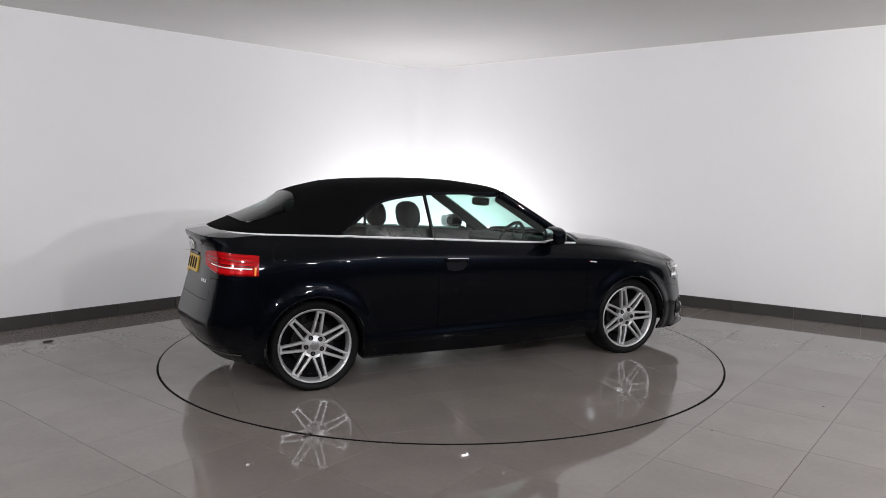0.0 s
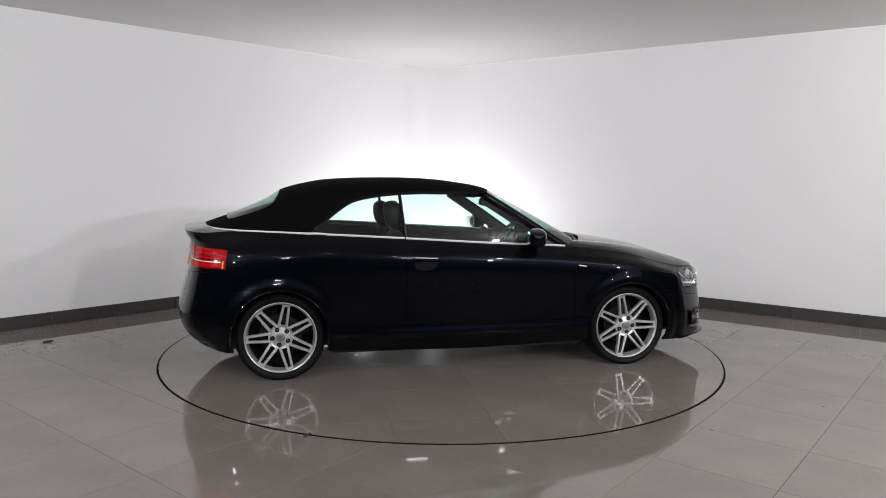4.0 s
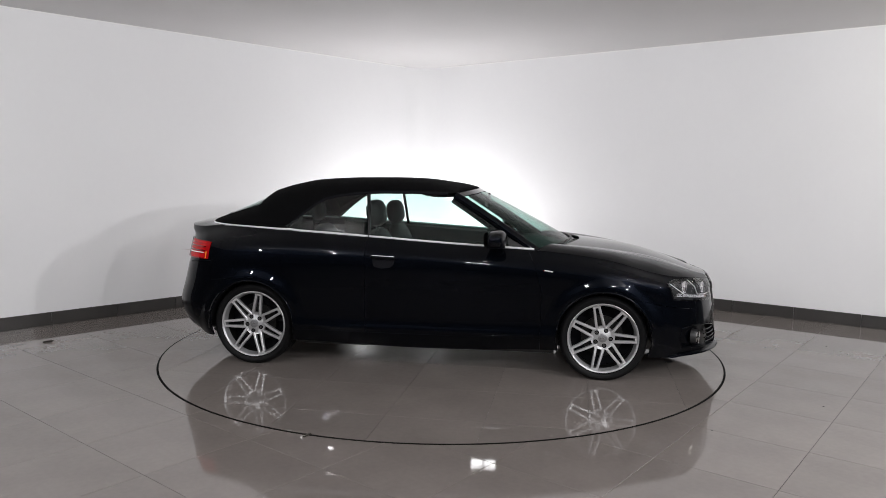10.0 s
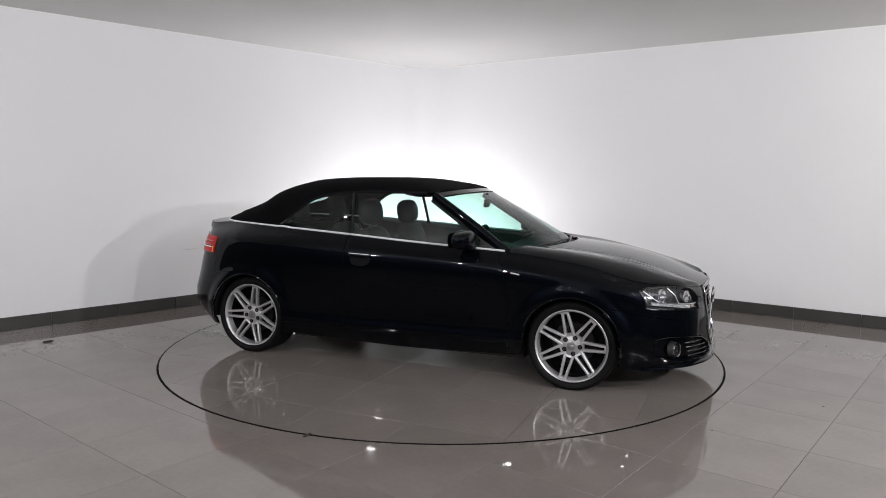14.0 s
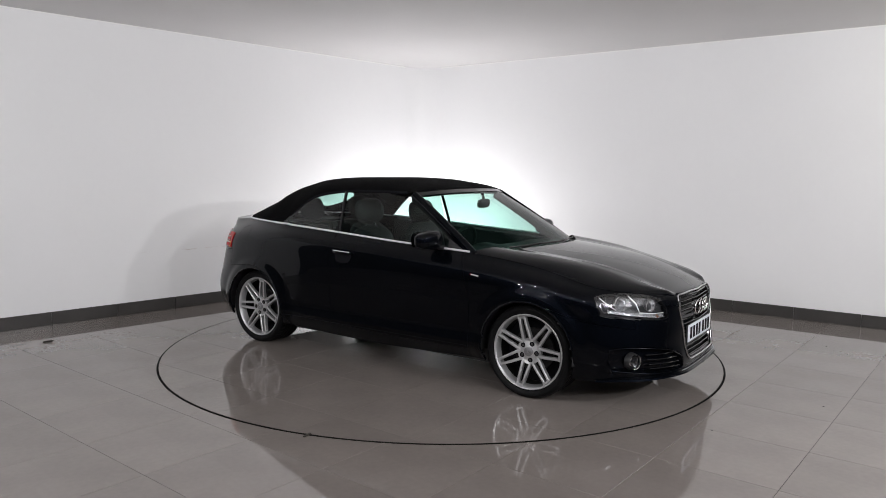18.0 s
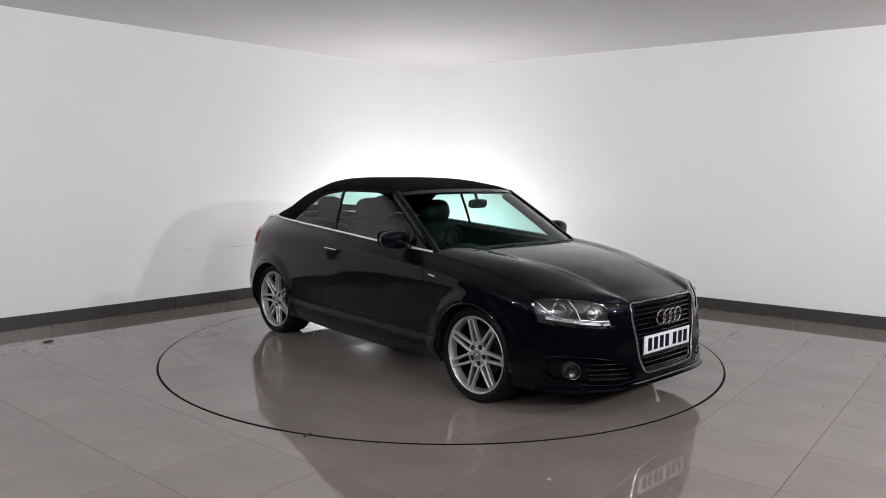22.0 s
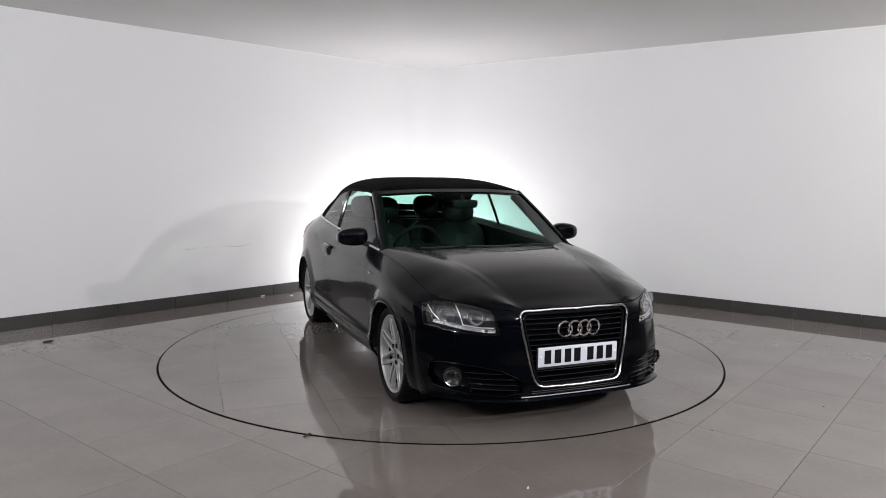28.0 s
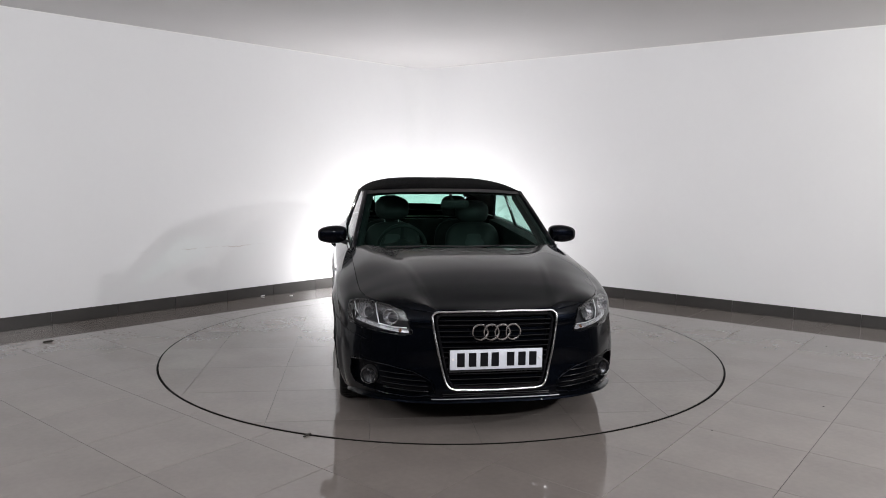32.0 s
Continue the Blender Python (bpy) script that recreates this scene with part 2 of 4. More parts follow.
def curve1(keys, x):
    """Smooth value at x from (x, value) keys in rising x (monotone cubic)."""
    xs, ys = [k[0] for k in keys], [k[1] for k in keys]
    if x <= xs[0]:
        return ys[0]
    if x >= xs[-1]:
        return ys[-1]
    d = [(ys[i + 1] - ys[i]) / (xs[i + 1] - xs[i]) for i in range(len(xs) - 1)]
    m = [d[0]] + [0 if d[i - 1] * d[i] <= 0 else 2 * d[i - 1] * d[i] / (d[i - 1] + d[i]) for i in range(1, len(d))] + [d[-1]]
    i = max(k for k in range(len(xs) - 1) if xs[k] <= x)
    h = xs[i + 1] - xs[i]
    t = (x - xs[i]) / h
    return ((1 + 2 * t) * (1 - t) ** 2 * ys[i] + t * (1 - t) ** 2 * h * m[i] + t * t * (3 - 2 * t) * ys[i + 1] + t * t * (t - 1) * h * m[i + 1])


# ---- room ----
UL = Vector((math.cos(LEFT_DIR), math.sin(LEFT_DIR), 0))
UR = Vector((math.cos(RIGHT_DIR), math.sin(RIGHT_DIR), 0))
C0 = Vector((*CORNER, 0))


def wall(name, a, b, material, label, z1=CEIL, thick=0.2):
    """Upright wall whose inner face runs from a to b; room on the right-hand side going from a to b."""
    a, b = Vector((a[0], a[1], 0)), Vector((b[0], b[1], 0))
    t = (b - a).normalized()
    n = Vector((-t.y, t.x, 0)) * thick
    v = [a, b, b + n, a + n]
    v = v + [p + Vector((0, 0, z1)) for p in v]
    f = [(0, 1, 5, 4), (1, 2, 6, 5), (2, 3, 7, 6), (3, 0, 4, 7), (0, 3, 2, 1), (4, 5, 6, 7)]
    return tagged(part(name, (v, f), material), label, "wall", kind="structure")


PL = C0 - UL * 7.0
PR = C0 + UR * 7.0
wall("wall_left", PL, C0, M_WALL_L, "white painted wall with a brown scuff above dark skirting")
wall("wall_right", C0, PR, M_WALL, "white painted wall above a dark tiled skirting")
# unseen walls added to close the room, dark so the car mirrors darkness
BL, BR = Vector((-7.5, -11.0, 0)), Vector((7.5, -11.0, 0))
wall("wall_back", BR, BL, M_UNLIT_ROOM, "dark plain wall behind the camera")
wall("wall_side_west", BL, PL, M_UNLIT_ROOM, "dark plain side wall of the studio")
wall("wall_side_east", PR, BR, M_UNLIT_ROOM, "dark plain side wall of the studio")
cv = [C0 + Vector((0, 0.3, 0)), PL + Vector((-0.3, 0, 0)), BL + Vector((-0.3, -0.3, 0)), BR + Vector((0.3, -0.3, 0)), PR + Vector((0.3, 0, 0))]
cv = [p + Vector((0, 0, CEIL)) for p in cv] + [p + Vector((0, 0, CEIL + 0.15)) for p in cv]
tagged(part("ceiling", (cv, [(0, 1, 2, 3, 4), (9, 8, 7, 6, 5)] + [(i, (i + 1) % 5, 5 + (i + 1) % 5, 5 + i) for i in range(5)]), M_CEIL),
       "plain pale grey flat ceiling", "ceiling", kind="structure")

# pale bead where the walls meet the ceiling
for a, b in ((PL, C0 - UL * 0.33), (C0 + UR * 0.33, PR)):
    t = (b - a).normalized()
    nrm = Vector((t.y, -t.x, 0)) * 0.010
    bead = [a, b, b + nrm, a + nrm]
    bead = [p + Vector((0, 0, CEIL - 0.012)) for p in bead] + [p + Vector((0, 0, CEIL - 0.001)) for p in bead]
    tagged(part("trim", (bead, [(0, 1, 2, 3), (7, 6, 5, 4)] + [(i, (i + 1) % 4, 4 + (i + 1) % 4, 4 + i) for i in range(4)]), M_BEAD),
           "thin pale bead between wall and ceiling", "trim", kind="structure")

# floor slab, its tiles last in the file
fv = [Vector((p.x, p.y, -0.006)) for p in (C0, PL, BL, BR, PR)]
floor = tagged(part("floor", (fv + [p - Vector((0, 0, 0.2)) for p in fv],
                   [(0, 1, 2, 3, 4), (9, 8, 7, 6, 5)] + [(i, (i + 1) % 5, 5 + (i + 1) % 5, 5 + i) for i in range(5)]), M_GROUT),
               "polished grey-brown porcelain tile floor with thin grout joints", "floor", kind="structure")

# ---- the car: x forward from the rear axle, y to its left, z up; shifted to its middle ----
MID = 1.289
car = tagged(new("cabriolet_car"), "black-blue cabriolet, black canvas top closed, parked on the turntable", "car")
car.empty_display_size = 0.3
SH = Matrix.Translation((-MID, 0, 0))


def cpart(name, geo, material, parent=None, label="", sharp=40):
    if isinstance(geo, bmesh.types.BMesh):
        geo = bm_geo(geo)
    if parent is None:
        parent = car
    return part(name, moved(geo, SH), material, parent, label, sharp=sharp)


def ease(t):
    t = max(0.0, min(1.0, t))
    return t * t * (3 - 2 * t)


def flip(geo):
    return [Vector((p[0], -p[1], p[2])) for p in geo[0]], [q[::-1] for q in geo[1]]


# feature lines of the half body, front centre to rear centre: x, half width, z
LINES = [
    [(3.44, 0, .20), (3.42, .37, .20), (3.30, .62, .195), (3.12, .755, .185), (2.98, .80, .175), (2.578, .82, .2), (2.2, .815, .20), (1.45, .815, .174),
     (.87, .817, .179), (.37, .825, .198), (0, .83, .2), (-.34, .80, .205), (-.47, .69, .21), (-.57, .47, .21), (-.63, 0, .21)],
    [(3.45, 0, .27), (3.43, .37, .27), (3.32, .62, .28), (3.13, .772, .28), (2.96, .835, .28), (2.578, .872, .3), (2.2, .866, .295), (1.45, .866, .295),
     (.87, .867, .295), (.37, .867, .298), (0, .870, .3), (-.36, .838, .33), (-.565, .74, .33), (-.677, .51, .335), (-.747, 0, .34)],
    [(3.440, 0, .38), (3.410, .37, .38), (3.31, .62, .38), (3.12, .782, .39), (2.94, .85, .41), (2.578, .878, .45), (2.2, .858, .40), (1.45, .857, .39),
     (.87, .858, .39), (.37, .864, .40), (0, .874, .45), (-.36, .842, .455), (-.585, .752, .455), (-.703, .52, .455), (-.782, 0, .455)],
    [(3.438, 0, .50), (3.403, .37, .49), (3.29, .62, .50), (3.09, .778, .53), (2.92, .842, .56), (2.578, .878, .64), (2.2, .867, .62), (1.45, .868, .62),
     (.87, .87, .63), (.37, .870, .64), (0, .862, .66), (-.35, .828, .63), (-.565, .728, .615), (-.668, .50, .61), (-.742, 0, .61)],
    [(3.422, 0, .60), (3.386, .37, .60), (3.26, .62, .62), (3.05, .775, .665), (2.90, .832, .70), (2.578, .862, .765), (2.15, .858, .80), (1.45, .862, .835),
     (.87, .862, .862), (.37, .857, .882), (0, .838, .888), (-.33, .784, .885), (-.53, .68, .872), (-.620, .45, .868), (-.676, 0, .868)],
    [(3.402, 0, .700), (3.366, .35, .690), (3.22, .60, .722), (3.04, .708, .740), (2.88, .736, .772), (2.578, .752, .848), (2.10, .765, .905), (1.45, .775, .943),
     (.87, .765, .978), (.37, .745, 1.005), (0, .71, 1.02), (-.30, .63, 1.028), (-.515, .57, 1.014), (-.645, .405, 1.022), (-.702, 0, 1.032)],
]
LV = [[Vector(p) for p in line] for line in LINES]
NL = len(LV) - 1
UMAX = len(LV[0]) - 1


ARCH_R = 0.331
ARCHES = ((2.578, 0.303), (0.0, 0.303))


def S(u, v):
    """Body skin of the half y > 0 at u along, v up (0 bottom, 4 shoulder, 5 top edge)."""
    c = [spline(line, u) for line in LV]
    p = spline(c, v)
    if v > 3:
        # a soft edge along the shoulder
        q = spline(c[:5], v) if v <= 4 else c[4].lerp(c[5], v - 4)
        p = p.lerp(q, 0.10)
    if v > 4.5 and u > 11.2:
        # the boot lid ends in a small lip
        p = p + Vector((-1, 0.5 * min(1.0, c[5].y / 0.5), 0.1)) * (0.016 * ease((u - 11.2) / 1.2) * ease((v - 4.5) / 0.35))
    if v > 4:
        # the nose stays full towards the bonnet's edge
        p = p + Vector((1, 0, 0.3)) * (0.035 * ease((3.4 - u) / 1.2) * (v - 4) * (5 - v))
    for ax, az in ARCHES:
        r = math.hypot(p.x - ax, p.z - az)
        if 3.4 < u < 12.2:
            p.y += 0.015 * (1 - ease((r - ARCH_R - 0.028) / 0.075))
    p.y = max(p.y, 0)
    if u <= 0 or u >= UMAX:
        p.y = 0
    return p


def inside(poly, a, b):
    r = False
    for i in range(len(poly)):
        (x1, y1), (x2, y2) = poly[i], poly[i - 1]
        if (y1 > b) != (y2 > b) and a < (x2 - x1) * (b - y1) / (y2 - y1) + x1:
            r = not r
    return r


# outlines seen from ahead, in half width and height
HEAD = [(.458, .568), (.478, .64), (.50, .688), (.575, .712), (.66, .722), (.735, .716), (.79, .695), (.797, .65), (.797, .588), (.74, .576), (.65, .567), (.57, .561), (.50, .558)]
GRILLE = [(-.01, .685), (.335, .682), (.352, .66), (.335, .58), (.285, .33), (.265, .285), (.235, .275), (-.01, .272)]
FOG = [(.345, .245), (.36, .315), (.46, .365), (.60, .392), (.73, .398), (.785, .385), (.79, .30), (.765, .252), (.60, .232), (.45, .226)]

HEAD_PIT = [(.63 + (y - .63) * .97, .64 + (z - .64) * .945) for y, z in HEAD]
US = [i / 24 for i in range(0, 4 * 24)] + [4 + i / 20 for i in range(0, 8 * 20)] + [12 + i / 12 for i in range(0, 2 * 12 + 1)]
VS = [i / 11 for i in range(0, 4 * 11)] + [4 + i / 10 for i in range(0, 11)]
SKIN = {}
for i, u in enumerate(US):
    for j, v in enumerate(VS):
        p = S(u, v)
        if u < 3.9:
            if inside(HEAD_PIT, p.y, p.z):
                p = p + Vector((-0.075, -0.02, 0))
            elif inside(GRILLE, p.y, p.z):
                p = p + Vector((-0.05, 0, 0))
            elif inside(FOG, p.y, p.z):
                p = p + Vector((-0.045, -0.01, 0))
        SKIN[i, j] = p


def panel_of(u, v, p):
    if (u < 2.3 and v < 4.3) or (u < 4.75 and v < 3.0):
        return "front_bumper"
    if u < 6.1:
        return "front_wing"
    if u < 8.0:
        return "sill" if v < 0.9 else "door_panel"
    if (u > 10.95 and v < 3.55 and not (u > 12.75 and v > 3.0)) or (u > 9.9 and v < 3.0):
        return "rear_bumper"
    if u > 12.75:
        return "boot_lid"
    if u < 9.1 and v < 0.9:
        return "sill"
    return "rear_quarter_panel"


def arch_fit(p):
    """Pulls a point inside a wheel arch out to its rim; tells whether it was inside."""
    for ax, az in ARCHES:
        dx, dz = p.x - ax, p.z - az
        r = math.hypot(dx, dz)
        if r < ARCH_R:
            k = ARCH_R / max(r, 1e-4)
            return Vector((ax + dx * k, p.y, az + dz * k)), True
    return p, False


def build_panels():
    groups = {}
    fitted = {k: arch_fit(p) for k, p in SKIN.items()}
    for i in range(len(US) - 1):
        for j in range(len(VS) - 1):
            keys = [(i, j), (i + 1, j), (i + 1, j + 1), (i, j + 1)]
            if all(fitted[k][1] for k in keys):
                continue
            um, vm = (US[i] + US[i + 1]) / 2, (VS[j] + VS[j + 1]) / 2
            groups.setdefault(panel_of(um, vm, None), []).append(keys)
    made = {}
    for name, quads in groups.items():
        idx, v, f = {}, [], []
        for q in quads:
            for k in q:
                if k not in idx:
                    idx[k] = len(v)
                    v.append(fitted[k][0].copy())
            f.append(tuple(idx[k] for k in q))
        made[name] = (v, f)
    return made


def flanged(geo, depth=0.014, gap=0.0016):
    """Draws a panel's open edges in by a hair and rolls them inwards, so that joints between panels are real gaps."""
    bm = bmesh.new()
    vs = [bm.verts.new(p) for p in geo[0]]
    for q in geo[1]:
        try:
            bm.faces.new([vs[i] for i in q])
        except ValueError:
            pass
    bmesh.ops.remove_doubles(bm, verts=bm.verts[:], dist=1e-5)
    bm.normal_update()
    # outward: away from the car's middle, by the vote of all faces
    vote = 0.0
    for q in bm.faces:
        c = q.calc_center_median()
        vote += q.calc_area() * q.normal.dot(Vector((c.x - MID, c.y * 2.5, c.z - 0.4)))
    if vote < 0:
        for q in bm.faces:
            q.normal_flip()
    bm.normal_update()
    edges = [e for e in bm.edges if e.is_boundary and not (abs(e.verts[0].co.y) < 1e-4 and abs(e.verts[1].co.y) < 1e-4)]
    normals = {v: v.normal.copy() for e in edges for v in e.verts}
    inward = {}
    for e in edges:
        fc = e.link_faces[0].calc_center_median()
        for v in e.verts:
            inward.setdefault(v, []).append((fc - v.co).normalized())
    for v, w in inward.items():
        d = sum(w, Vector()).normalized()
        v.co += d * gap
    ext = bmesh.ops.extrude_edge_only(bm, edges=edges)
    back = {}
    for v in [g for g in ext["geom"] if isinstance(g, bmesh.types.BMVert)]:
        for e in v.link_edges:
            o = e.other_vert(v)
            if o in normals:
                back[v] = normals[o]
    for v, n in back.items():
        v.co -= n * depth
    return bm_geo(bm)


panels = build_panels()
for name, geo in panels.items():
    g = flanged(geo)
    if name in ("front_bumper", "rear_bumper", "boot_lid"):
        cpart(name, joined(g, flip(g)), M_PAINT, sharp=32)
    else:
        for side in (flip(g), g):
            if name == "door_panel":
                d = cpart("door", side, M_PAINT, sharp=32)
            else:
                cpart(name, side, M_PAINT, sharp=32)

# ---- bonnet ----
BON_C = [(2.05, .972), (2.3, .951), (2.5, .932), (2.7, .907), (2.9, .869), (3.1, .811), (3.22, .768), (3.31, .731), (3.405, .700)]
CREASE_Z = [(2.05, .950), (2.3, .922), (2.5, .905), (2.7, .881), (2.9, .848), (3.1, .793), (3.25, .737), (3.36, .698)]


def bonnet_at(u, b):
    """u along the shut line from the nose to the pillar, b from the middle (0) to the shut line (1)."""
    e = spline(LV[5], u)
    x = e.x + ease((2.95 - e.x) / 0.85) * 0.33 * (1 - b * b)
    y = e.y * b
    zc, zk, yk = curve1(BON_C, x), curve1(CREASE_Z, x), 0.53 - 0.16 * (x - 2.2)
    plain = zc - (zc - e.z) * b ** 2.2
    if y < yk:
        z = zc - (zc - zk) * (y / yk) ** 2.1
    else:
        s = min(1.0, (y - yk) / max(e.y - yk, 1e-3))
        z = zk + (e.z - zk) * s + 0.085 * s * (1 - s)
    w = ease((e.y - yk) / 0.10)
    ridge = 0.0030 * math.exp(-((y - yk) / 0.020) ** 2)
    return Vector((x, y, plain * (1 - w) + (z + ridge) * w))


bu = [0.02 + 5.98 * i / 60 for i in range(61)]
bv = [i / 72 for i in range(73)]
bg = ([bonnet_at(u, b) for u in bu for b in bv], grid_faces(61, 73))
fb = flanged(bg)
cpart("bonnet", joined(fb, flip(fb)), M_PAINT, sharp=32)

# ---- windscreen, pillars, header ----
WS_B = [Vector(p) for p in ((2.37, 0, .925), (2.345, .25, .923), (2.27, .5, .918), (2.11, .738, .908))]
WS_T = [Vector(p) for p in ((1.615, 0, 1.320), (1.605, .211, 1.318), (1.575, .422, 1.310), (1.51, .620, 1.295))]


def ws_at(a, b):
    """a: 0 base, 1 header; b: -1 right .. 1 left."""
    p = spline(WS_B, abs(b) * 3).lerp(spline(WS_T, abs(b) * 3), a)
    p = p + Vector((0.5, 0, 0.86)) * (0.024 * a * (1 - a))
    p.y *= 1 if b > 0 else -1
    return p


wv = [ws_at(i / 14, -1 + j / 15) for i in range(15) for j in range(31)]
cpart("windscreen", (wv, grid_faces(15, 31)), M_GLASS, label="clear green-tinted curved windscreen")


def pillar(side, section):
    """Bar along the windscreen's side edge; section: (depth below the glass edge, outwards) pairs."""
    v = []
    for i in range(17):
        q = i / 16
        p = ws_at(q * 1.05 - 0.045, 1)
        k = 1.12 - 0.22 * q
        for d, o in section:
            v.append(Vector((p.x - .542 * d * k, (p.y + o) * side, p.z - .84 * d * k)))
    return v, [(i * n + j, (i + 1) * n + j, (i + 1) * n + (j + 1) % n, i * n + (j + 1) % n) for n in (len(section),) for i in range(16) for j in range(n)]


OUTER = [(-.012, -.012), (-.014, .004), (-.006, .018), (.012, .025), (.034, .024), (.050, .012), (.046, -.020), (.010, -.022)]
INNER = [(.006, -.018), (.048, .008), (.074, -.002), (.088, -.024), (.080, -.050), (.040, -.058), (.010, -.046)]
for s in (-1, 1):
    cpart("windscreen_pillar", pillar(s, OUTER), M_PAINT)
    cpart("pillar_lining", pillar(s, INNER), M_CABIN)
cpart("header_rail", tube([ws_at(1.0, -.92 + .092 * j) + Vector((-.022, 0, -.004)) for j in range(21)], 0.020, 8, flat=0.45), M_GLOSSBLK)
cpart("dark_band", ([ws_at(a, -1 + j / 15) + Vector((0.003, 0, 0.003)) for a in (0.94, 1.0) for j in range(31)], grid_faces(2, 31)), M_GLOSSBLK)
cowl = []
for j in range(31):
    b = -1 + j / 15
    p = ws_at(-0.0, b)
    q = bonnet_at(6.0, abs(b))
    q.y *= 1 if b > 0 else -1
    cowl += [p + Vector((-.02, 0, -.006)), p.lerp(q, .5) + Vector((0, 0, -.02)), q + Vector((.03, 0, -.03))]
cpart("cowl_panel", (cowl, grid_faces(31, 3)), M_PLASTIC)

# ---- soft top ----
TOP_C = [(-.575, 1.050), (-.44, 1.096), (-.25, 1.172), (-.11, 1.236), (.03, 1.318), (.18, 1.357), (.337, 1.385), (.64, 1.402), (.92, 1.405), (1.153, 1.398), (1.386, 1.368), (1.62, 1.325)]
EDGE_Y = [(-.575, .0), (-.565, .10), (-.54, .25), (-.49, .40), (-.41, .52), (-.30, .60), (-.12, .665), (.05, .70), (.20, .712), (.30, .695), (.45, .665), (.60, .648), (.85, .642), (1.2, .642), (1.5, .624), (1.62, .612)]
EDGE_Z = [(-.575, 1.046), (-.50, 1.043), (-.30, 1.036), (0, 1.028), (.20, 1.022), (.30, 1.095), (.40, 1.175), (.50, 1.24), (.62, 1.272), (.84, 1.298), (1.0, 1.305), (1.22, 1.305), (1.42, 1.302), (1.62, 1.295)]


def top_at(x, b):
    ye, ze = curve1(EDGE_Y, x), curve1(EDGE_Z, x)
    zc = max(curve1(TOP_C, x), ze + 0.002)
    n = 2.6 + 1.2 * max(0, min(1, (x + .1) / .6))
    z = ze + (zc - ze) * max(0.0, 1 - abs(b) ** n) ** 0.72
    p = Vector((x + 0.05 * (1 - b * b) * max(0, (x - 1.2) / .4), ye * b, z))
    if x > 1.44:
        t = spline(WS_T, abs(b) * 3) + Vector((-.006, 0, .007))
        t.y *= 1 if b > 0 else -1
        p = p.lerp(t, ease((x - 1.44) / .135))
    return p


tx = [-.575 + 0.004 * i ** 1.3 for i in range(8)] + [-.52 + (1.575 + .52) * i / 90 for i in range(91)]
tb = [math.sin(math.pi / 2 * (-1 + j / 20)) for j in range(41)]


def rw_at(a, b, grow=0.0):
    """The rear window's place in the canvas: a up the slope 0..1, b across -1..1."""
    x = -.20 + (a - .5) * (.40 + grow) * (1 - .22 * abs(b) ** 4)
    return top_at(x, b * (.74 - .06 * a) * (1 + grow * .5))


def in_rear_window(x, b):
    bb = b / .71
    return abs(bb) < .98 and abs(x + .20) < .19 * (1 - .22 * abs(bb) ** 4)


top_v = [top_at(x, b) for x in tx for b in tb]
top_f = []
for i in range(len(tx) - 1):
    for j in range(40):
        if not in_rear_window((tx[i] + tx[i + 1]) / 2, (tb[j] + tb[j + 1]) / 2):
            top_f.append((i * 41 + j, (i + 1) * 41 + j, (i + 1) * 41 + j + 1, i * 41 + j + 1))
cpart("soft_top", (top_v, top_f), M_FABRIC, label="black canvas folding roof, closed", sharp=60)
# rear window in the canvas
rw = [rw_at(i / 12, -1 + j / 12) + Vector((-.002, 0, .003)) for i in range(13) for j in range(25)]
cpart("rear_window", (rw, grid_faces(13, 25)), M_GLASS, label="heated glass rear window in the canvas")
rim = [rw_at(0, -1 + 2 * k / 24) for k in range(25)] + [rw_at(k / 10, 1) for k in range(1, 10)] + [rw_at(1, 1 - 2 * k / 24) for k in range(25)] + [rw_at(1 - k / 10, -1) for k in range(1, 10)]
cpart("rear_window_border", tube([p + Vector((-.001, 0, .002)) for p in rim], .0055, 6, closed=True, flat=.5), M_FABRIC)

# ---- side windows ----
BELT_Y = [(-.3, .63), (0, .71), (.37, .745), (.87, .765), (1.45, .775), (2.10, .765)]
BELT_Z = [(-.3, 1.025), (0, 1.02), (.37, 1.005), (.87, .978), (1.45, .943), (2.10, .91)]
WIN_T = [(.20, 1.025), (.29, 1.09), (.40, 1.175), (.50, 1.238), (.61, 1.268), (.84, 1.29), (1.0, 1.296), (1.22, 1.294), (1.40, 1.272), (1.50, 1.232), (1.62, 1.168), (1.78, 1.07), (1.93, .972), (2.04, .915)]


def win_at(x, a):
    yb, zb = curve1(BELT_Y, x), curve1(BELT_Z, x)
    z = zb + (curve1(WIN_T, x) - zb) * a
    return Vector((x, yb - .012 - .36 * (z - zb) + 0.02 * a * (1 - a), z))


def window(x0, x1):
    n = 24
    return [win_at(x0 + (x1 - x0) * i / n, j / 10) for i in range(n + 1) for j in range(11)], grid_faces(n + 1, 11)


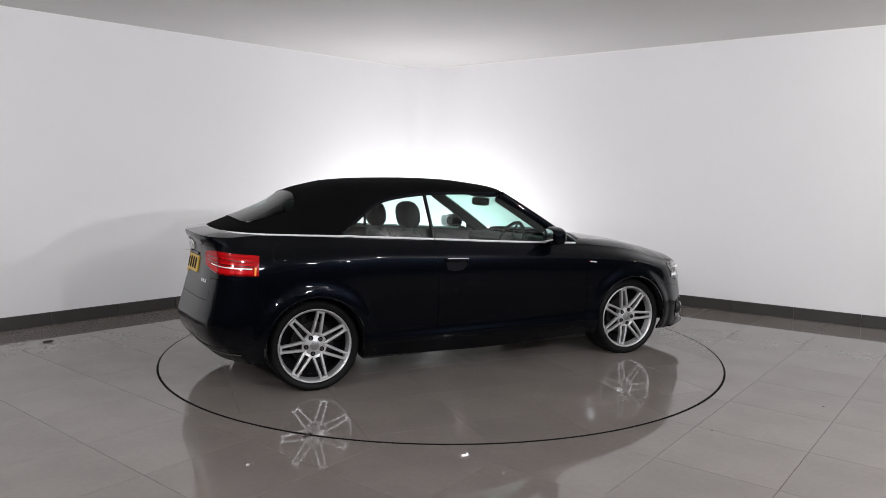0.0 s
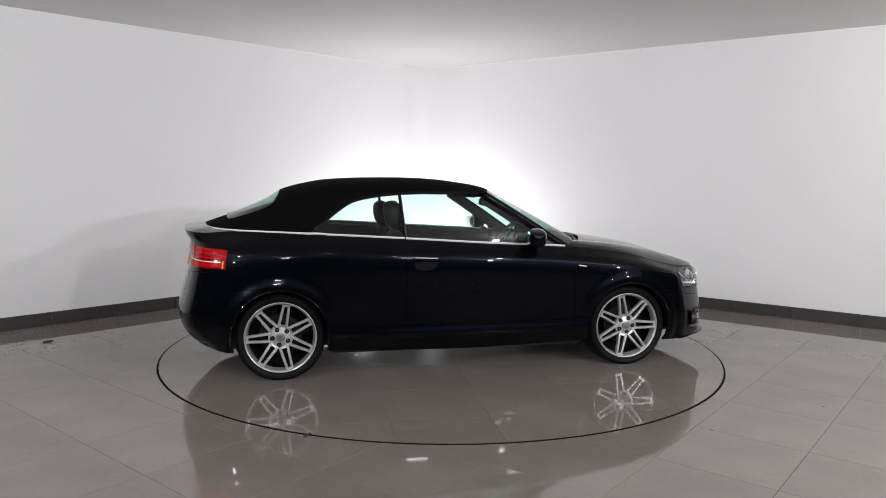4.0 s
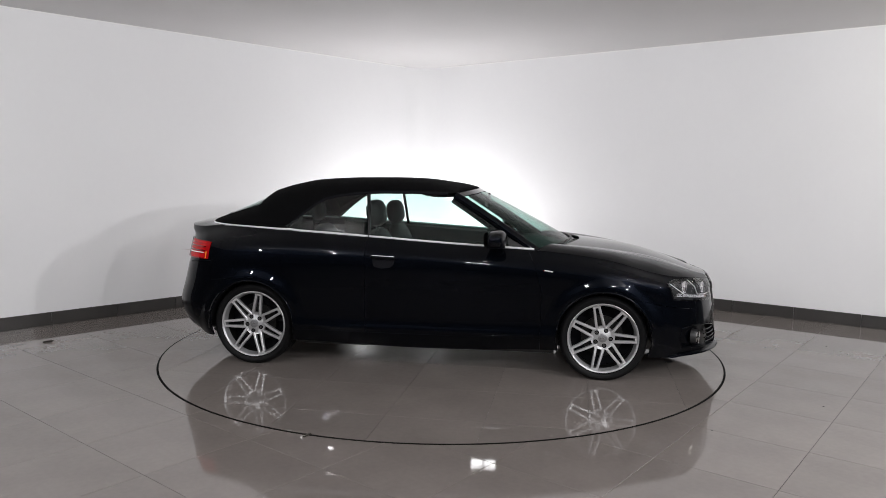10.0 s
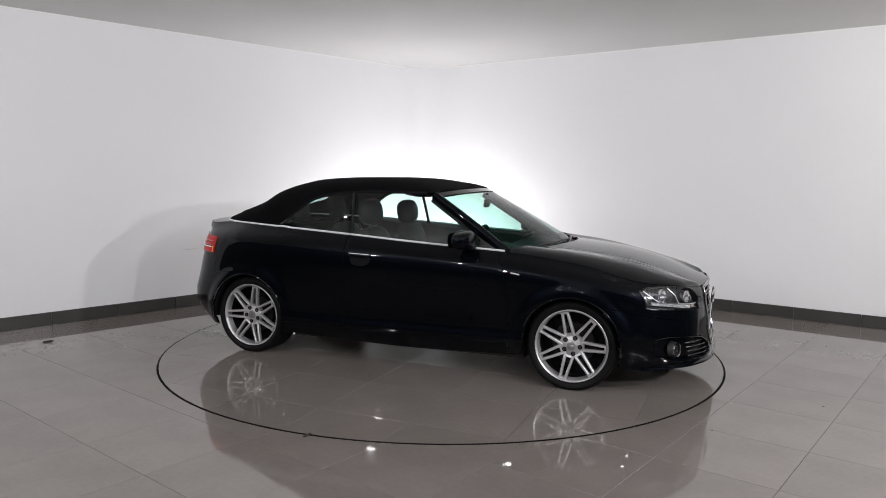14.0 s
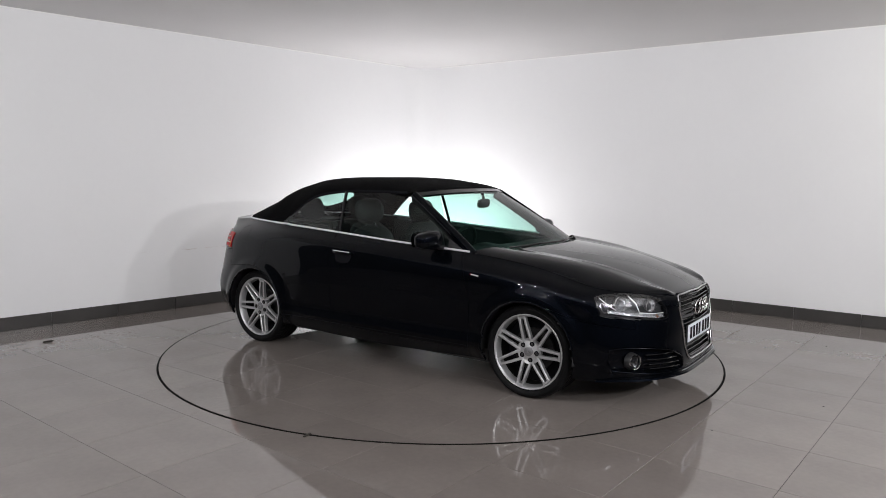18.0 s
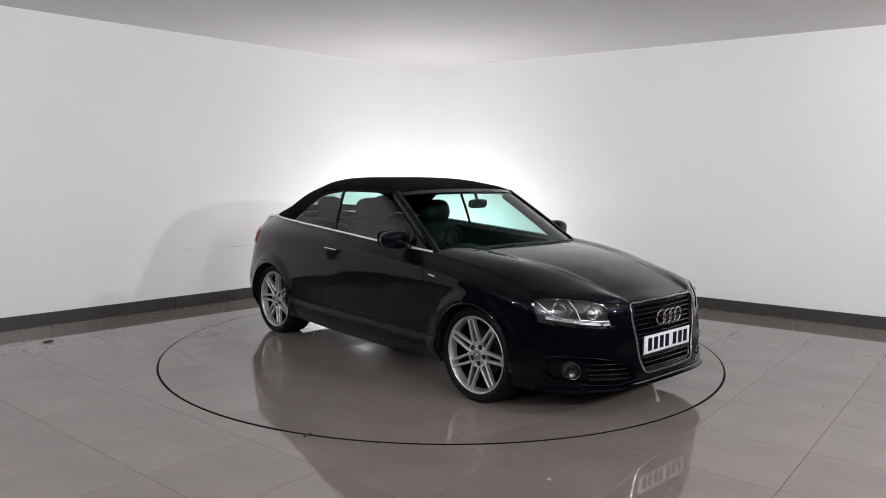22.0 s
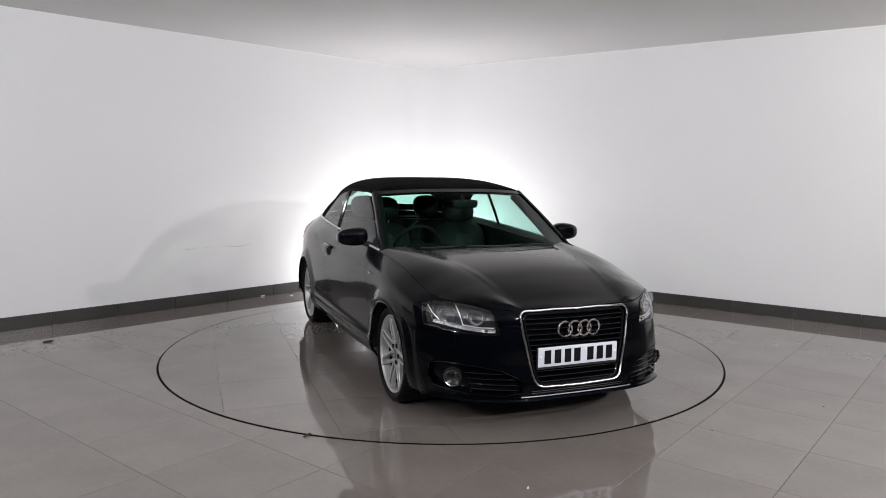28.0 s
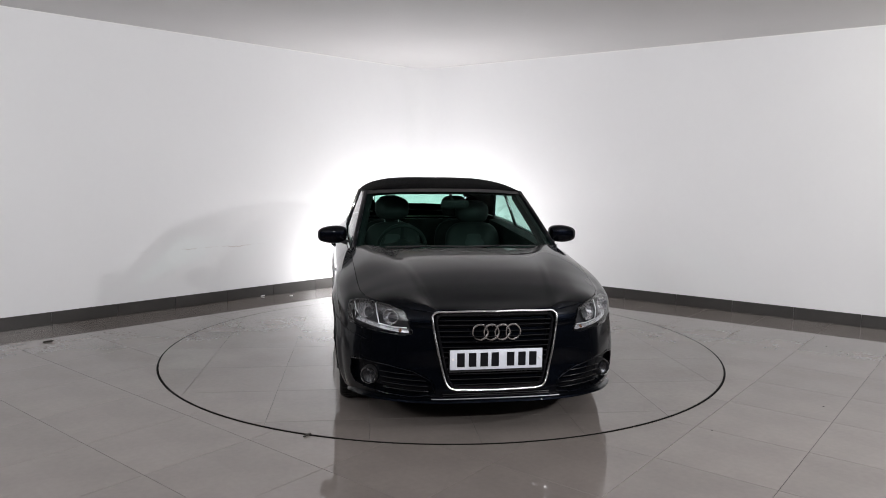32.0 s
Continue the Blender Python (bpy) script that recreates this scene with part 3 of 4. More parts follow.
for s in (-1, 1):
    for nm, x0, x1 in (("quarter_window", .22, .835), ("door_window", .865, 2.03)):
        g = window(x0, x1)
        cpart(nm, flip(g) if s < 0 else g, M_SIDEGLASS)
    g = tube([win_at(.85 + .03 * (1 - a), a) + Vector((0, .004, 0)) for a in (0, .25, .5, .75, 1.0)], 0.013, 8)
    cpart("window_pillar", flip(g) if s < 0 else g, M_GLOSSBLK)
    g = tube([Vector((x, curve1(EDGE_Y, x) - .004, curve1(EDGE_Z, x) - .006)) for x in [.22 + 1.22 * i / 30 for i in range(31)]], 0.012, 6)
    cpart("window_seal", flip(g) if s < 0 else g, M_FLAT_BLACK)
    # chrome strip along the belt
    def strip(x0, x1, n):
        return tube([Vector((x, curve1(BELT_Y, x) + .004, curve1(BELT_Z, x) + .003)) for x in [x0 + (x1 - x0) * i / n for i in range(n + 1)]], 0.0078, 6)
    for x0, x1 in ((.882, 2.085),):
        g = strip(x0, x1, 20)
        cpart("belt_trim", flip(g) if s < 0 else g, M_TRIM, label="satin chrome belt trim")
def trim_at(x):
    k = max(0.0, min(1.0, (.35 - x) / .5))
    k = k * k * (3 - 2 * k)
    y = (1 - k) * (curve1(BELT_Y, x) + .004) + k * (curve1(EDGE_Y, max(x, -.575)) + .010)
    z = (1 - k) * (curve1(BELT_Z, x) + .003) + k * (curve1(EDGE_Z, x) - .004)
    return Vector((x, y, z))


rear_strip = [trim_at(.872 - .03 * i) for i in range(40)] + [trim_at(-.30 - .28 * math.sin(math.pi / 2 * i / 16)) for i in range(17)]
rear_strip[-1].y = 0
rear_strip = rear_strip + [Vector((p.x, -p.y, p.z)) for p in rear_strip[-2::-1]]
cpart("belt_trim", tube(rear_strip, 0.0082, 6), M_TRIM, label="satin chrome trim round the rear of the canvas")

# deck between the canvas and the boot's edge
dk = []
DU = [11 + 3 * i / 40 for i in range(41)]
for u in DU:
    e = S(u, 5)
    for k in range(7):
        b = k / 6
        dk.append(Vector((e.x + (max(e.x, -.63) * .80 + .06 - e.x) * b, e.y * (1 - .22 * b), e.z + .024 * math.sin(math.pi * b / 1.6))))
dg = (dk, grid_faces(41, 7))
cpart("boot_deck", joined(dg, flip(dg)), M_PAINT)

# ---- wheels ----
def wheel_meshes():
    out = {}
    # tyre, outer face at y = 0, tread towards +y (inboard)
    prof = [(.236, .012), (.246, -.002), (.262, -.012), (.285, -.014), (.302, -.006), (.311, .006), (.3165, .022)]
    y = .022
    while y < .185:
        prof += [(.3185, y + .004), (.3185, y + .030), (.311, y + .032), (.311, y + .038)]
        y += .040
    prof += [(.3165, .195), (.305, .213), (.28, .222), (.24, .21)]
    prof = [(.2426 + (r - .236) * .799, y) for r, y in prof]
    K = 1.028

    def wide(geo):
        return [(x * K, y, z * K) for x, y, z in geo[0]], geo[1]

    tv, tf = lathe(prof, 144)
    m = len(prof)
    # cross grooves in the shoulder blocks
    tv = [(x * .978, y, z * .978) if (k // m) % 3 == 0 and .004 < y < .06 and math.hypot(x, z) > .305 else (x, y, z) for k, (x, y, z) in enumerate(tv)]
    out["tyre"] = mesh_of("tyre", tv, tf, M_RUBBER, 35)
    # deep part of the silver barrel, its shade put into the colour
    out["rim_barrel"] = mesh_of("rim_barrel", *wide(lathe([(.221, .16), (.215, .10), (.217, .052)], 72)), M_SHADED_STEEL, 35)
    rim = [(.217, .052), (.2215, .030), (.2235, .024), (.226, .010), (.230, .001), (.238, -.004), (.242, -.001), (.242, .012), (.236, .02)]
    out["rim"] = mesh_of("rim", *wide(lathe(rim, 72)), M_ALLOY, 35)
    # twin spokes
    sp = []
    for side in (-1, 1):
        secs = []
        for k in range(9):
            a = k / 8
            r = .052 + a * (.224 - .052)
            off = side * (.0275 - .0105 * a)
            w = .0098 - .0008 * a
            h = .006 - .024 * math.sin(math.pi * min(1, a * .9)) * .25 + .004 * a
            yy = .006 + .020 * (1 - a) ** 2 - .004 * a
            secs.append([(off - w, yy + .028, r), (off - w * .9, yy + .004, r), (off - w * .45, yy, r), (off + w * .45, yy, r), (off + w * .9, yy + .004, r), (off + w, yy + .028, r)])
        v = [p for s in secs for p in s]
        sp.append((v, grid_faces(9, 6) + [(0, 1, 2, 3, 4, 5), tuple(48 + q for q in (5, 4, 3, 2, 1, 0))]))
    # foot that ties the pair to the hub and the rim
    foot = [(-.030, .036, .045), (.030, .036, .045), (.022, .024, .082), (-.022, .024, .082), (-.030, .06, .045), (.030, .06, .045), (.022, .05, .082), (-.022, .05, .082)]
    sp.append((foot, [(0, 1, 2, 3), (4, 7, 6, 5), (2, 1, 5, 6), (0, 3, 7, 4), (3, 2, 6, 7)]))
    foot = [(-.0255, .002, .213), (.0255, .002, .213), (.028, .0, .227), (-.028, .0, .227), (-.0255, .03, .213), (.0255, .03, .213), (.028, .03, .227), (-.028, .03, .227)]
    sp.append((foot, [(0, 1, 2, 3), (4, 7, 6, 5), (0, 4, 5, 1), (2, 1, 5, 6), (0, 3, 7, 4)]))
    out["spoke"] = mesh_of("spoke", *wide(joined(*sp)), M_ALLOY, 30)
    out["hub"] = mesh_of("hub", *lathe([(.001, .020), (.034, .020), (.040, .022), (.066, .027), (.074, .036), (.076, .07)], 40), M_ALLOY, 30)
    out["centre_cap"] = mesh_of("centre_cap", *lathe([(.0005, .010), (.022, .0105), (.030, .013), (.031, .021)], 32), M_CAP, 30)
    out["lug_bolt"] = mesh_of("lug_bolt", *lathe([(.0005, .0155), (.0072, .0155), (.0082, .017), (.0082, .03)], 6), M_STEEL, 30)
    # black ring proud of the hub, standing for the shaded bolt hole
    out["bolt_hole_shade"] = mesh_of("bolt_hole_shade", *lathe([(.0085, .0225), (.0150, .0190), (.0158, .024)], 20), M_FLAT_BLACK, 30)
    out["brake_disc"] = mesh_of("brake_disc", *lathe([(.001, .075), (.075, .075), (.08, .09), (.145, .09), (.146, .11)], 48), M_SHADED_STEEL, 30)
    # black disc added behind the spokes, standing for the shade in their gaps
    out["wheel_gap_shade"] = mesh_of("wheel_gap_shade", *lathe([(.001, .15), (.225, .15)], 48), M_FLAT_BLACK, 30)
    ring = []
    for k in range(4):
        c = [Vector((-.0105 + .007 * k + .0052 * math.cos(q), .0095, .0052 * math.sin(q))) for q in [2 * math.pi * i / 16 for i in range(16)]]
        ring.append(tube(c, .0008, 4, closed=True, up=Vector((0, 1, 0))))
    out["cap_emblem"] = mesh_of("cap_emblem", *joined(*ring), M_CHROME, 60)
    return out


WM = wheel_meshes()


def add_wheel(name_label, x, side, roll, face):
    w = tagged(new("wheel"), name_label)
    w.parent = car
    # built for the car's right side (outer face towards -y); turned about for the left
    w.matrix_basis = pose(x - MID, side * face, .3015, 0, 0, 0 if side < 0 else 180) @ pose(0, 0, 0, 0, roll, 0)
    for nm in ("tyre", "rim", "rim_barrel", "hub", "centre_cap", "brake_disc", "wheel_gap_shade", "cap_emblem"):
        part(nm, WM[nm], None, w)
    for k in range(7):
        part("spoke", WM["spoke"], None, w, m=pose(0, 0, 0, 0, 360 / 7 * k, 0))
    for k in range(5):
        for nm in ("lug_bolt", "bolt_hole_shade"):
            m = pose(0, 0, 0, 0, 72 * k + 36, 0) @ pose(0, 0, .056)
            part(nm, WM[nm], None, w, m=m)
    return w


add_wheel("silver twin-spoke alloy wheel with a low-profile tyre", 0.0, -1, 10.7, .822)
add_wheel("silver twin-spoke alloy wheel with a low-profile tyre", 2.578, -1, -12.5, .832)
add_wheel("silver twin-spoke alloy wheel with a low-profile tyre", 0.0, 1, 20, .822)
add_wheel("silver twin-spoke alloy wheel with a low-profile tyre", 2.578, 1, 40, .832)

# wheel wells and underbody
for ax, az in ARCHES:
    for s in (-1, 1):
        v = []
        for i in range(33):
            a = radians(-6 + 192 * i / 32)
            for r, d in ((.330, .0), (.342, .012), (.342, .30), (.10, .31)):
                v.append(Vector((ax + r * math.cos(a), s * (.868 - d), az + r * math.sin(a))))
        f = grid_faces(33, 4)
        cpart("wheel_well", (v, f), M_PLASTIC)
cpart("underbody", bm_geo(box(.35, 2.24, -.75, .75, .155, .30, .02)), M_PLASTIC)
cpart("front_undertray", bm_geo(box(2.90, 3.26, -.50, .50, .175, .25, .02)), M_PLASTIC)
cpart("centre_tunnel", bm_geo(box(-.45, 3.0, -.56, .56, .168, .40, .02)), M_PLASTIC)
cpart("rear_undertray", bm_geo(box(-.50, -.35, -.66, .66, .225, .34, .02)), M_PLASTIC)

# ---- fittings on the skin ----
def skin_normal(u, v):
    e = 0.02
    a = S(min(u + e, UMAX), v) - S(max(u - e, 0), v)
    b = S(u, min(v + e, 5)) - S(u, max(v - e, 0))
    n = a.cross(b)
    if n.length < 1e-9:
        n = Vector((1 if u < 5 else -1, 0, 0))
    n.normalize()
    p = S(u, v)
    return n if n.dot(Vector((p.x - MID, p.y * 2.5, 0.0))) > 0 else -n


FRONT = [(u / 12, v / 8, S(u / 12, v / 8)) for u in range(0, 51) for v in range(0, 41)]
SIDE = [(u / 6, v / 8, S(u / 6, v / 8)) for u in range(18, 78) for v in range(0, 41)]


def find(table, axes, a, b, umin, umax):
    """The (u, v) at which the skin has the given two coordinates."""
    u, v, _ = min(table, key=lambda r: (r[2][axes[0]] - a) ** 2 + (r[2][axes[1]] - b) ** 2)
    for _ in range(6):
        p = S(u, v)
        e = 0.004
        pu, pv = (S(u + e, v) - p) / e, (S(u, v + e) - p) / e
        m00, m01, m10, m11 = pu[axes[0]], pv[axes[0]], pu[axes[1]], pv[axes[1]]
        det = m00 * m11 - m01 * m10
        if abs(det) < 1e-8:
            break
        r0, r1 = a - p[axes[0]], b - p[axes[1]]
        u += max(-.3, min(.3, (r0 * m11 - r1 * m01) / det))
        v += max(-.3, min(.3, (m00 * r1 - m10 * r0) / det))
        u, v = max(umin, min(umax, u)), max(0.0, min(4.99, v))
    return u, v


def front_at(y, z, off=0.0):
    """Point on the nose at signed y (minus: the car's right) and z, off metres proud of the skin."""
    if abs(y) < 1e-3:
        y = 1e-3
    u, v = find(FRONT, (1, 2), abs(y), z, 0.001, 4.2)
    p = S(u, v) + skin_normal(u, v) * off
    return Vector((p.x, p.y * (1 if y > 0 else -1), p.z))


def side_at(x, z, off=0.0, side=-1):
    u, v = find(SIDE, (0, 2), x, z, 3.0, 12.8)
    p = S(u, v) + skin_normal(u, v) * off
    return Vector((p.x, p.y * side, p.z))


def loop_points(poly, n):
    """n points evenly along a closed outline."""
    P = [Vector(p) for p in poly]
    L = [(P[(i + 1) % len(P)] - P[i]).length for i in range(len(P))]
    tot, out = sum(L), []
    for k in range(n):
        d, i = tot * k / n, 0
        while d > L[i]:
            d -= L[i]
            i += 1
        out.append(P[i].lerp(P[(i + 1) % len(P)], d / L[i]))
    return out


def draped_disc(outline, place, rings=6):
    """Sheet that fills an outline (a list of 2D points) on the skin; rings shrink to its middle."""
    c = sum(outline, Vector((0, 0))) / len(outline)
    n, v, f = len(outline), [], []
    for r in range(rings):
        k = 1 - r / rings
        v += [place(*(c + (p - c) * k)) for p in outline]
    v.append(place(*c))
    for r in range(rings - 1):
        for i in range(n):
            f.append((r * n + i, r * n + (i + 1) % n, (r + 1) * n + (i + 1) % n, (r + 1) * n + i))
    for i in range(n):
        f.append(((rings - 1) * n + i, (rings - 1) * n + (i + 1) % n, len(v) - 1))
    return v, f


def both(name, geo, material, label="", parents=None, sharp=40):
    """The part on the car's left as given, and its mirror on the right."""
    a = cpart(name, geo, material, parents[0] if parents else None, label, sharp)
    b = cpart(name, flip(geo), material, parents[1] if parents else None, label, sharp)
    return a, b


M_REFL = mat("lamp_reflector", (0.88, 0.88, 0.90), 0.16, metal=0.85, bump=0.35, bscale=70)
M_FOGBOWL = mat("fog_reflector", (0.022, 0.023, 0.027), 0.2, metal=0.5, bump=0.5, bscale=80)
# headlights
hl = loop_points(HEAD, 56)
lamp = both("headlight", draped_disc(hl, lambda y, z: front_at(y, z, .006), 6), M_LENS, "clear headlight with chrome reflectors")
bz = []
for p in hl:
    q = Vector((.63, .64)) + Vector(((p.x - .63) * .968, (p.y - .64) * .935))
    bz += [front_at(p.x, p.y, .0015), front_at(p.x, p.y, .0045), front_at(q.x, q.y, .003), front_at(q.x, q.y, -.02)]
both("bezel", (bz, grid_faces(len(hl), 4, True)), M_GLOSSBLK, "", lamp)


both("lamp_housing", draped_disc([Vector((.63, .64)) + (p - Vector((.63, .64))) * .985 for p in hl], lambda y, z: front_at(y, z, -.032), 5), M_LAMPGREY, "", lamp)


def bowl(cy, cz, r, depth, tilt=Vector((1, .35, 0))):
    c = front_at(cy, cz, -.010)
    prof = [(r, .010), (r * 1.0, .002), (r * .93, -.006), (r * .75, -depth * .55), (r * .45, -depth * .9), (r * .22, -depth), (.0005, -depth)]
    v, f = lathe(prof, 28, "x")
    m = Matrix.Translation(c) @ tilt.normalized().to_track_quat("X", "Z").to_matrix().to_4x4()
    return [m @ Vector(p) for p in v], f


for cy, cz, r in ((.712, .668, .044), (.575, .652, .040)):
    both("reflector", bowl(cy, cz, r, .040), M_REFL, "", lamp)
    both("bulb_shield", moved(lathe([(.0005, .006), (.008, .004), (.010, .0), (.010, -.02)], 14, "x"), Matrix.Translation(front_at(cy, cz, -.038))), M_LAMPGREY, "", lamp)
for cy, cz, r in ((.712, .668, .044), (.575, .652, .040)):
    both("reflector_ring", tube([front_at(cy + r * 1.01 * math.cos(q), cz + r * 1.01 * math.sin(q), -.006) for q in [2 * math.pi * i / 28 for i in range(28)]], .0013, 5, closed=True, up=Vector((1, 0, 0))), M_FRAME, "", lamp)
both("side_capsule", tube([front_at(.774 + .010 * math.cos(q), .638 + .030 * math.sin(q), -.006) for q in [2 * math.pi * i / 24 for i in range(24)]], .0022, 5, closed=True, up=Vector((1, 0, 0))), M_FRAME, "", lamp)
# running-light strip along the foot of the lamp, with its ribs
low = [(.765, .606), (.70, .594), (.62, .583), (.54, .574), (.482, .572)]
strip_v = []
for k in range(25):
    t = k / 24 * 4
    i = min(3, int(t))
    y = low[i][0] + (low[i + 1][0] - low[i][0]) * (t - i)
    z = low[i][1] + (low[i + 1][1] - low[i][1]) * (t - i)
    strip_v += [front_at(y, z, -.012), front_at(y, z + .012, -.022), front_at(y, z + .026, -.008)]
both("running_light", (strip_v, grid_faces(25, 3)), M_REFL, "pale ribbed running-light strip", lamp)
for k in range(14):
    y = .757 - .0155 * k
    z = .608 - (.757 - y) * .155
    both("light_rib", tube([front_at(y, z, -.012), front_at(y - .003, z + .015, -.016)], .0022, 5), M_REFL, "", lamp)
both("turn_signal", moved(bm_geo(box(-.006, .006, -.007, .007, -.0025, .0025, .001)), Matrix.Translation(front_at(.53, .583, -.016)) @ pose(0, 0, 0, 0, 0, 62 - 90)), M_AMBER, "", lamp)
# divider fin between the two bowls
both("lamp_divider", tube([front_at(.655, .715, -.012), front_at(.648, .665, -.006), front_at(.64, .61, -.01), front_at(.56, .60, -.008), front_at(.49, .60, -.008)], .003, 6), M_SATIN, "", lamp)
both("side_fin", tube([front_at(.765, .70, -.006), front_at(.758, .66, -.004), front_at(.735, .625, -.006)], .003, 6), M_SATIN, "", lamp)

# grille
FRAME = [(0, .693), (.20, .693), (.318, .690), (.342, .680), (.352, .66), (.337, .55), (.293, .345), (.279, .300), (.257, .278), (.225, .271), (.10, .268), (0, .267)]
fr = [(y, z) for y, z in FRAME] + [(-y, z) for y, z in FRAME[::-1][1:-1]]
fr = loop_points(fr, 110)
grille = cpart("grille", tube([front_at(p.x, p.y, .005) for p in fr], .0064, 8, closed=True, flat=1.0, up=Vector((1, 0, 0))), M_FRAME, label="tall grille in a chrome frame")
cpart("grille_inner_frame", tube([front_at(p.x * .94, .48 + (p.y - .48) * .945, -.008) for p in fr], .009, 6, closed=True, up=Vector((1, 0, 0))), M_GLOSSBLK, grille)
def frame_halfwidth(z):
    return curve1([(.267, .225), (.30, .282), (.345, .291), (.55, .335), (.66, .350), (.693, .33)], z)


for k in range(14):
    z = .295 + .0292 * k
    hw = frame_halfwidth(z) - .012
    pts = [front_at(-hw + 2 * hw * i / 16, z, -.014) for i in range(17)]
    cpart("grille_slat", tube(pts, .0085, 6, flat=.62), M_SLAT, grille)
    cpart("slat_trim", tube([p + Vector((.0075, 0, .002)) for p in pts], .0016, 4), M_GLOSSBLK, grille)
# emblem of four rings
emb = []
for k in range(4):
    c = -.0985 + .0615 * k
    emb.append(tube([front_at(0, .583, .022) + Vector((-.012 * ((c + .0415 * math.cos(q)) / .15) ** 2, c + .0415 * math.cos(q), .0415 * math.sin(q))) for q in [2 * math.pi * i / 40 for i in range(40)]], .0058, 6, closed=True, up=Vector((1, 0, 0))))
cpart("emblem", joined(*emb), M_CHROME, grille, "four chrome rings")
# front plate with bars for its characters
PX = front_at(0, .434, 0).x - .004
plate = cpart("number_plate", bm_geo(box(PX - .006, PX, -.26, .26, .378, .489, .004)), M_PLATE_W, label="white number plate")
for y in (-.2, -.135, -.07, -.008, .079, .143, .205):
    cpart("plate_bar", bm_geo(box(PX - .001, PX + .0015, y - .021, y + .021, .395, .472, .0)), M_FLAT_BLACK, plate)
for y in (-.243, .245):
    cpart("plate_screw", moved(lathe([(.0005, .004), (.006, .003), (.008, 0)], 12, "x"), Matrix.Translation((PX, y, .437))), M_WHITE, plate)
cpart("plate_bar", bm_geo(box(PX - .004, PX + .0005, -.035, .035, .3665, .3715, 0)), M_LAMPGREY, plate)
cpart("plate_holder", bm_geo(box(PX - .016, PX - .006, -.265, .265, .362, .49, .004)), M_PLASTIC, plate)

# fog lamps, their pockets' slats and rims
fog_c = (.695, .312)
fc = front_at(*fog_c, .0)
FT = Matrix.Translation(fc) @ Vector((1, .45, 0)).normalized().to_track_quat("X", "Z").to_matrix().to_4x4() @ Matrix.Scale(1.09, 4)
fogs = both("fog_lamp", moved(lathe([(.0005, -.004), (.02, -.003), (.036, -.012), (.040, -.03)], 28, "x"), FT), M_LENS, "round fog lamp with a chrome rim")
both("fog_bowl", moved(lathe([(.0005, -.03), (.02, -.026), (.039, -.014)], 24, "x"), FT), M_FOGBOWL, "", fogs)
both("fog_rim", moved(lathe([(.0392, -.006), (.0400, .002), (.0412, .003), (.0418, -.001), (.0419, -.004)], 32, "x"), FT), M_CHROME, "", fogs)
both("fog_housing", moved(lathe([(.0419, -.004), (.046, -.010), (.050, -.04)], 32, "x"), FT), M_PLASTIC, "", fogs)
for k in range(4):
    z = .256 + .030 * k
    both("bumper_slat", tube([front_at(.375 + .245 * i / 8 + .008 * k, z + .006 * i / 8, -.012) for i in range(9)], .006, 6, flat=.7), M_SLAT)
fo = loop_points(FOG, 48)
both("pocket_rim", tube([front_at(p.x, p.y, .0005) for p in fo], .003, 6, closed=True), M_PAINT)
# lower lip
lip = []
LU = [3.75 * i / 30 for i in range(31)]
for u in LU:
    p, n = S(u, .0), skin_normal(u, .3)
    n.z = 0
    n.normalize()
    k = 1 - (u / 3.75) ** 3
    lip += [p + n * (-.015) + Vector((0, 0, .030)), p + n * (.012 + .016 * k) + Vector((0, 0, .012)), p + n * (.014 + .018 * k) + Vector((0, 0, .002)), p + n * (-.02) + Vector((0, 0, -.006))]
lg = (lip, grid_faces(31, 4))
cpart("front_lip", joined(lg, flip(lg)), M_PAINT)
cpart("lip_trim", tube([front_at(-.36 + .72 * i / 20, .222, .010) for i in range(21)], .0042, 6, flat=.8), M_LIP, label="thin satin strip along the lip")
for z0 in (.236, .247):
    cpart("lower_slat", tube([front_at(-.30 + .60 * i / 14, z0, .001) for i in range(15)], .003, 5), M_GLOSSBLK)

# ---- rear ----
def uz(u, z, off=0.0):
    lo, hi = 0.0, 4.99
    for _ in range(24):
        m = (lo + hi) / 2
        if S(u, m).z < z:
            lo = m
        else:
            hi = m
    p = S(u, lo)
    return p + skin_normal(u, lo) * off


def rear_patch(u0, u1, zb, zt, off, n=24, m=10):
    v = []
    for i in range(n + 1):
        u = u0 + (u1 - u0) * i / n
        for j in range(m + 1):
            v.append(uz(u, zb(u) + (zt(u) - zb(u)) * j / m, off))
    return v, grid_faces(n + 1, m + 1)


def t_lo(u):
    return curve1([(10.95, .792), (11.1, .782), (12.2, .785), (12.7, .80), (13.1, .835)], u)


def t_hi(u):
    return curve1([(10.95, .895), (11.1, .908), (11.8, .918), (12.5, .930), (12.95, .925), (13.1, .90)], u)


tail = both("tail_lamp", flanged(rear_patch(11.06, 13.08, t_lo, t_hi, .007), .012, 0.001), M_RED, "red wrap-round tail lamp")
def t_span(lo, hi):
    return (lambda u: t_lo(u) + (t_hi(u) - t_lo(u)) * lo), (lambda u: t_lo(u) + (t_hi(u) - t_lo(u)) * hi)


for lo, hi in ((.45, .49), (.68, .71), (.02, .05)):
    both("tail_dark_band", rear_patch(11.20, 12.95, *t_span(lo, hi), .0082, 18, 2), M_REDDARK, "", tail)
for lo, hi in ((.50, .57), (.71, .78), (.88, .93), (.10, .26)):
    both("tail_bright_band", rear_patch(11.20, 12.22 if hi != .26 else 12.9, *t_span(lo, hi), .0082, 18, 2), M_REDLIT, "", tail)
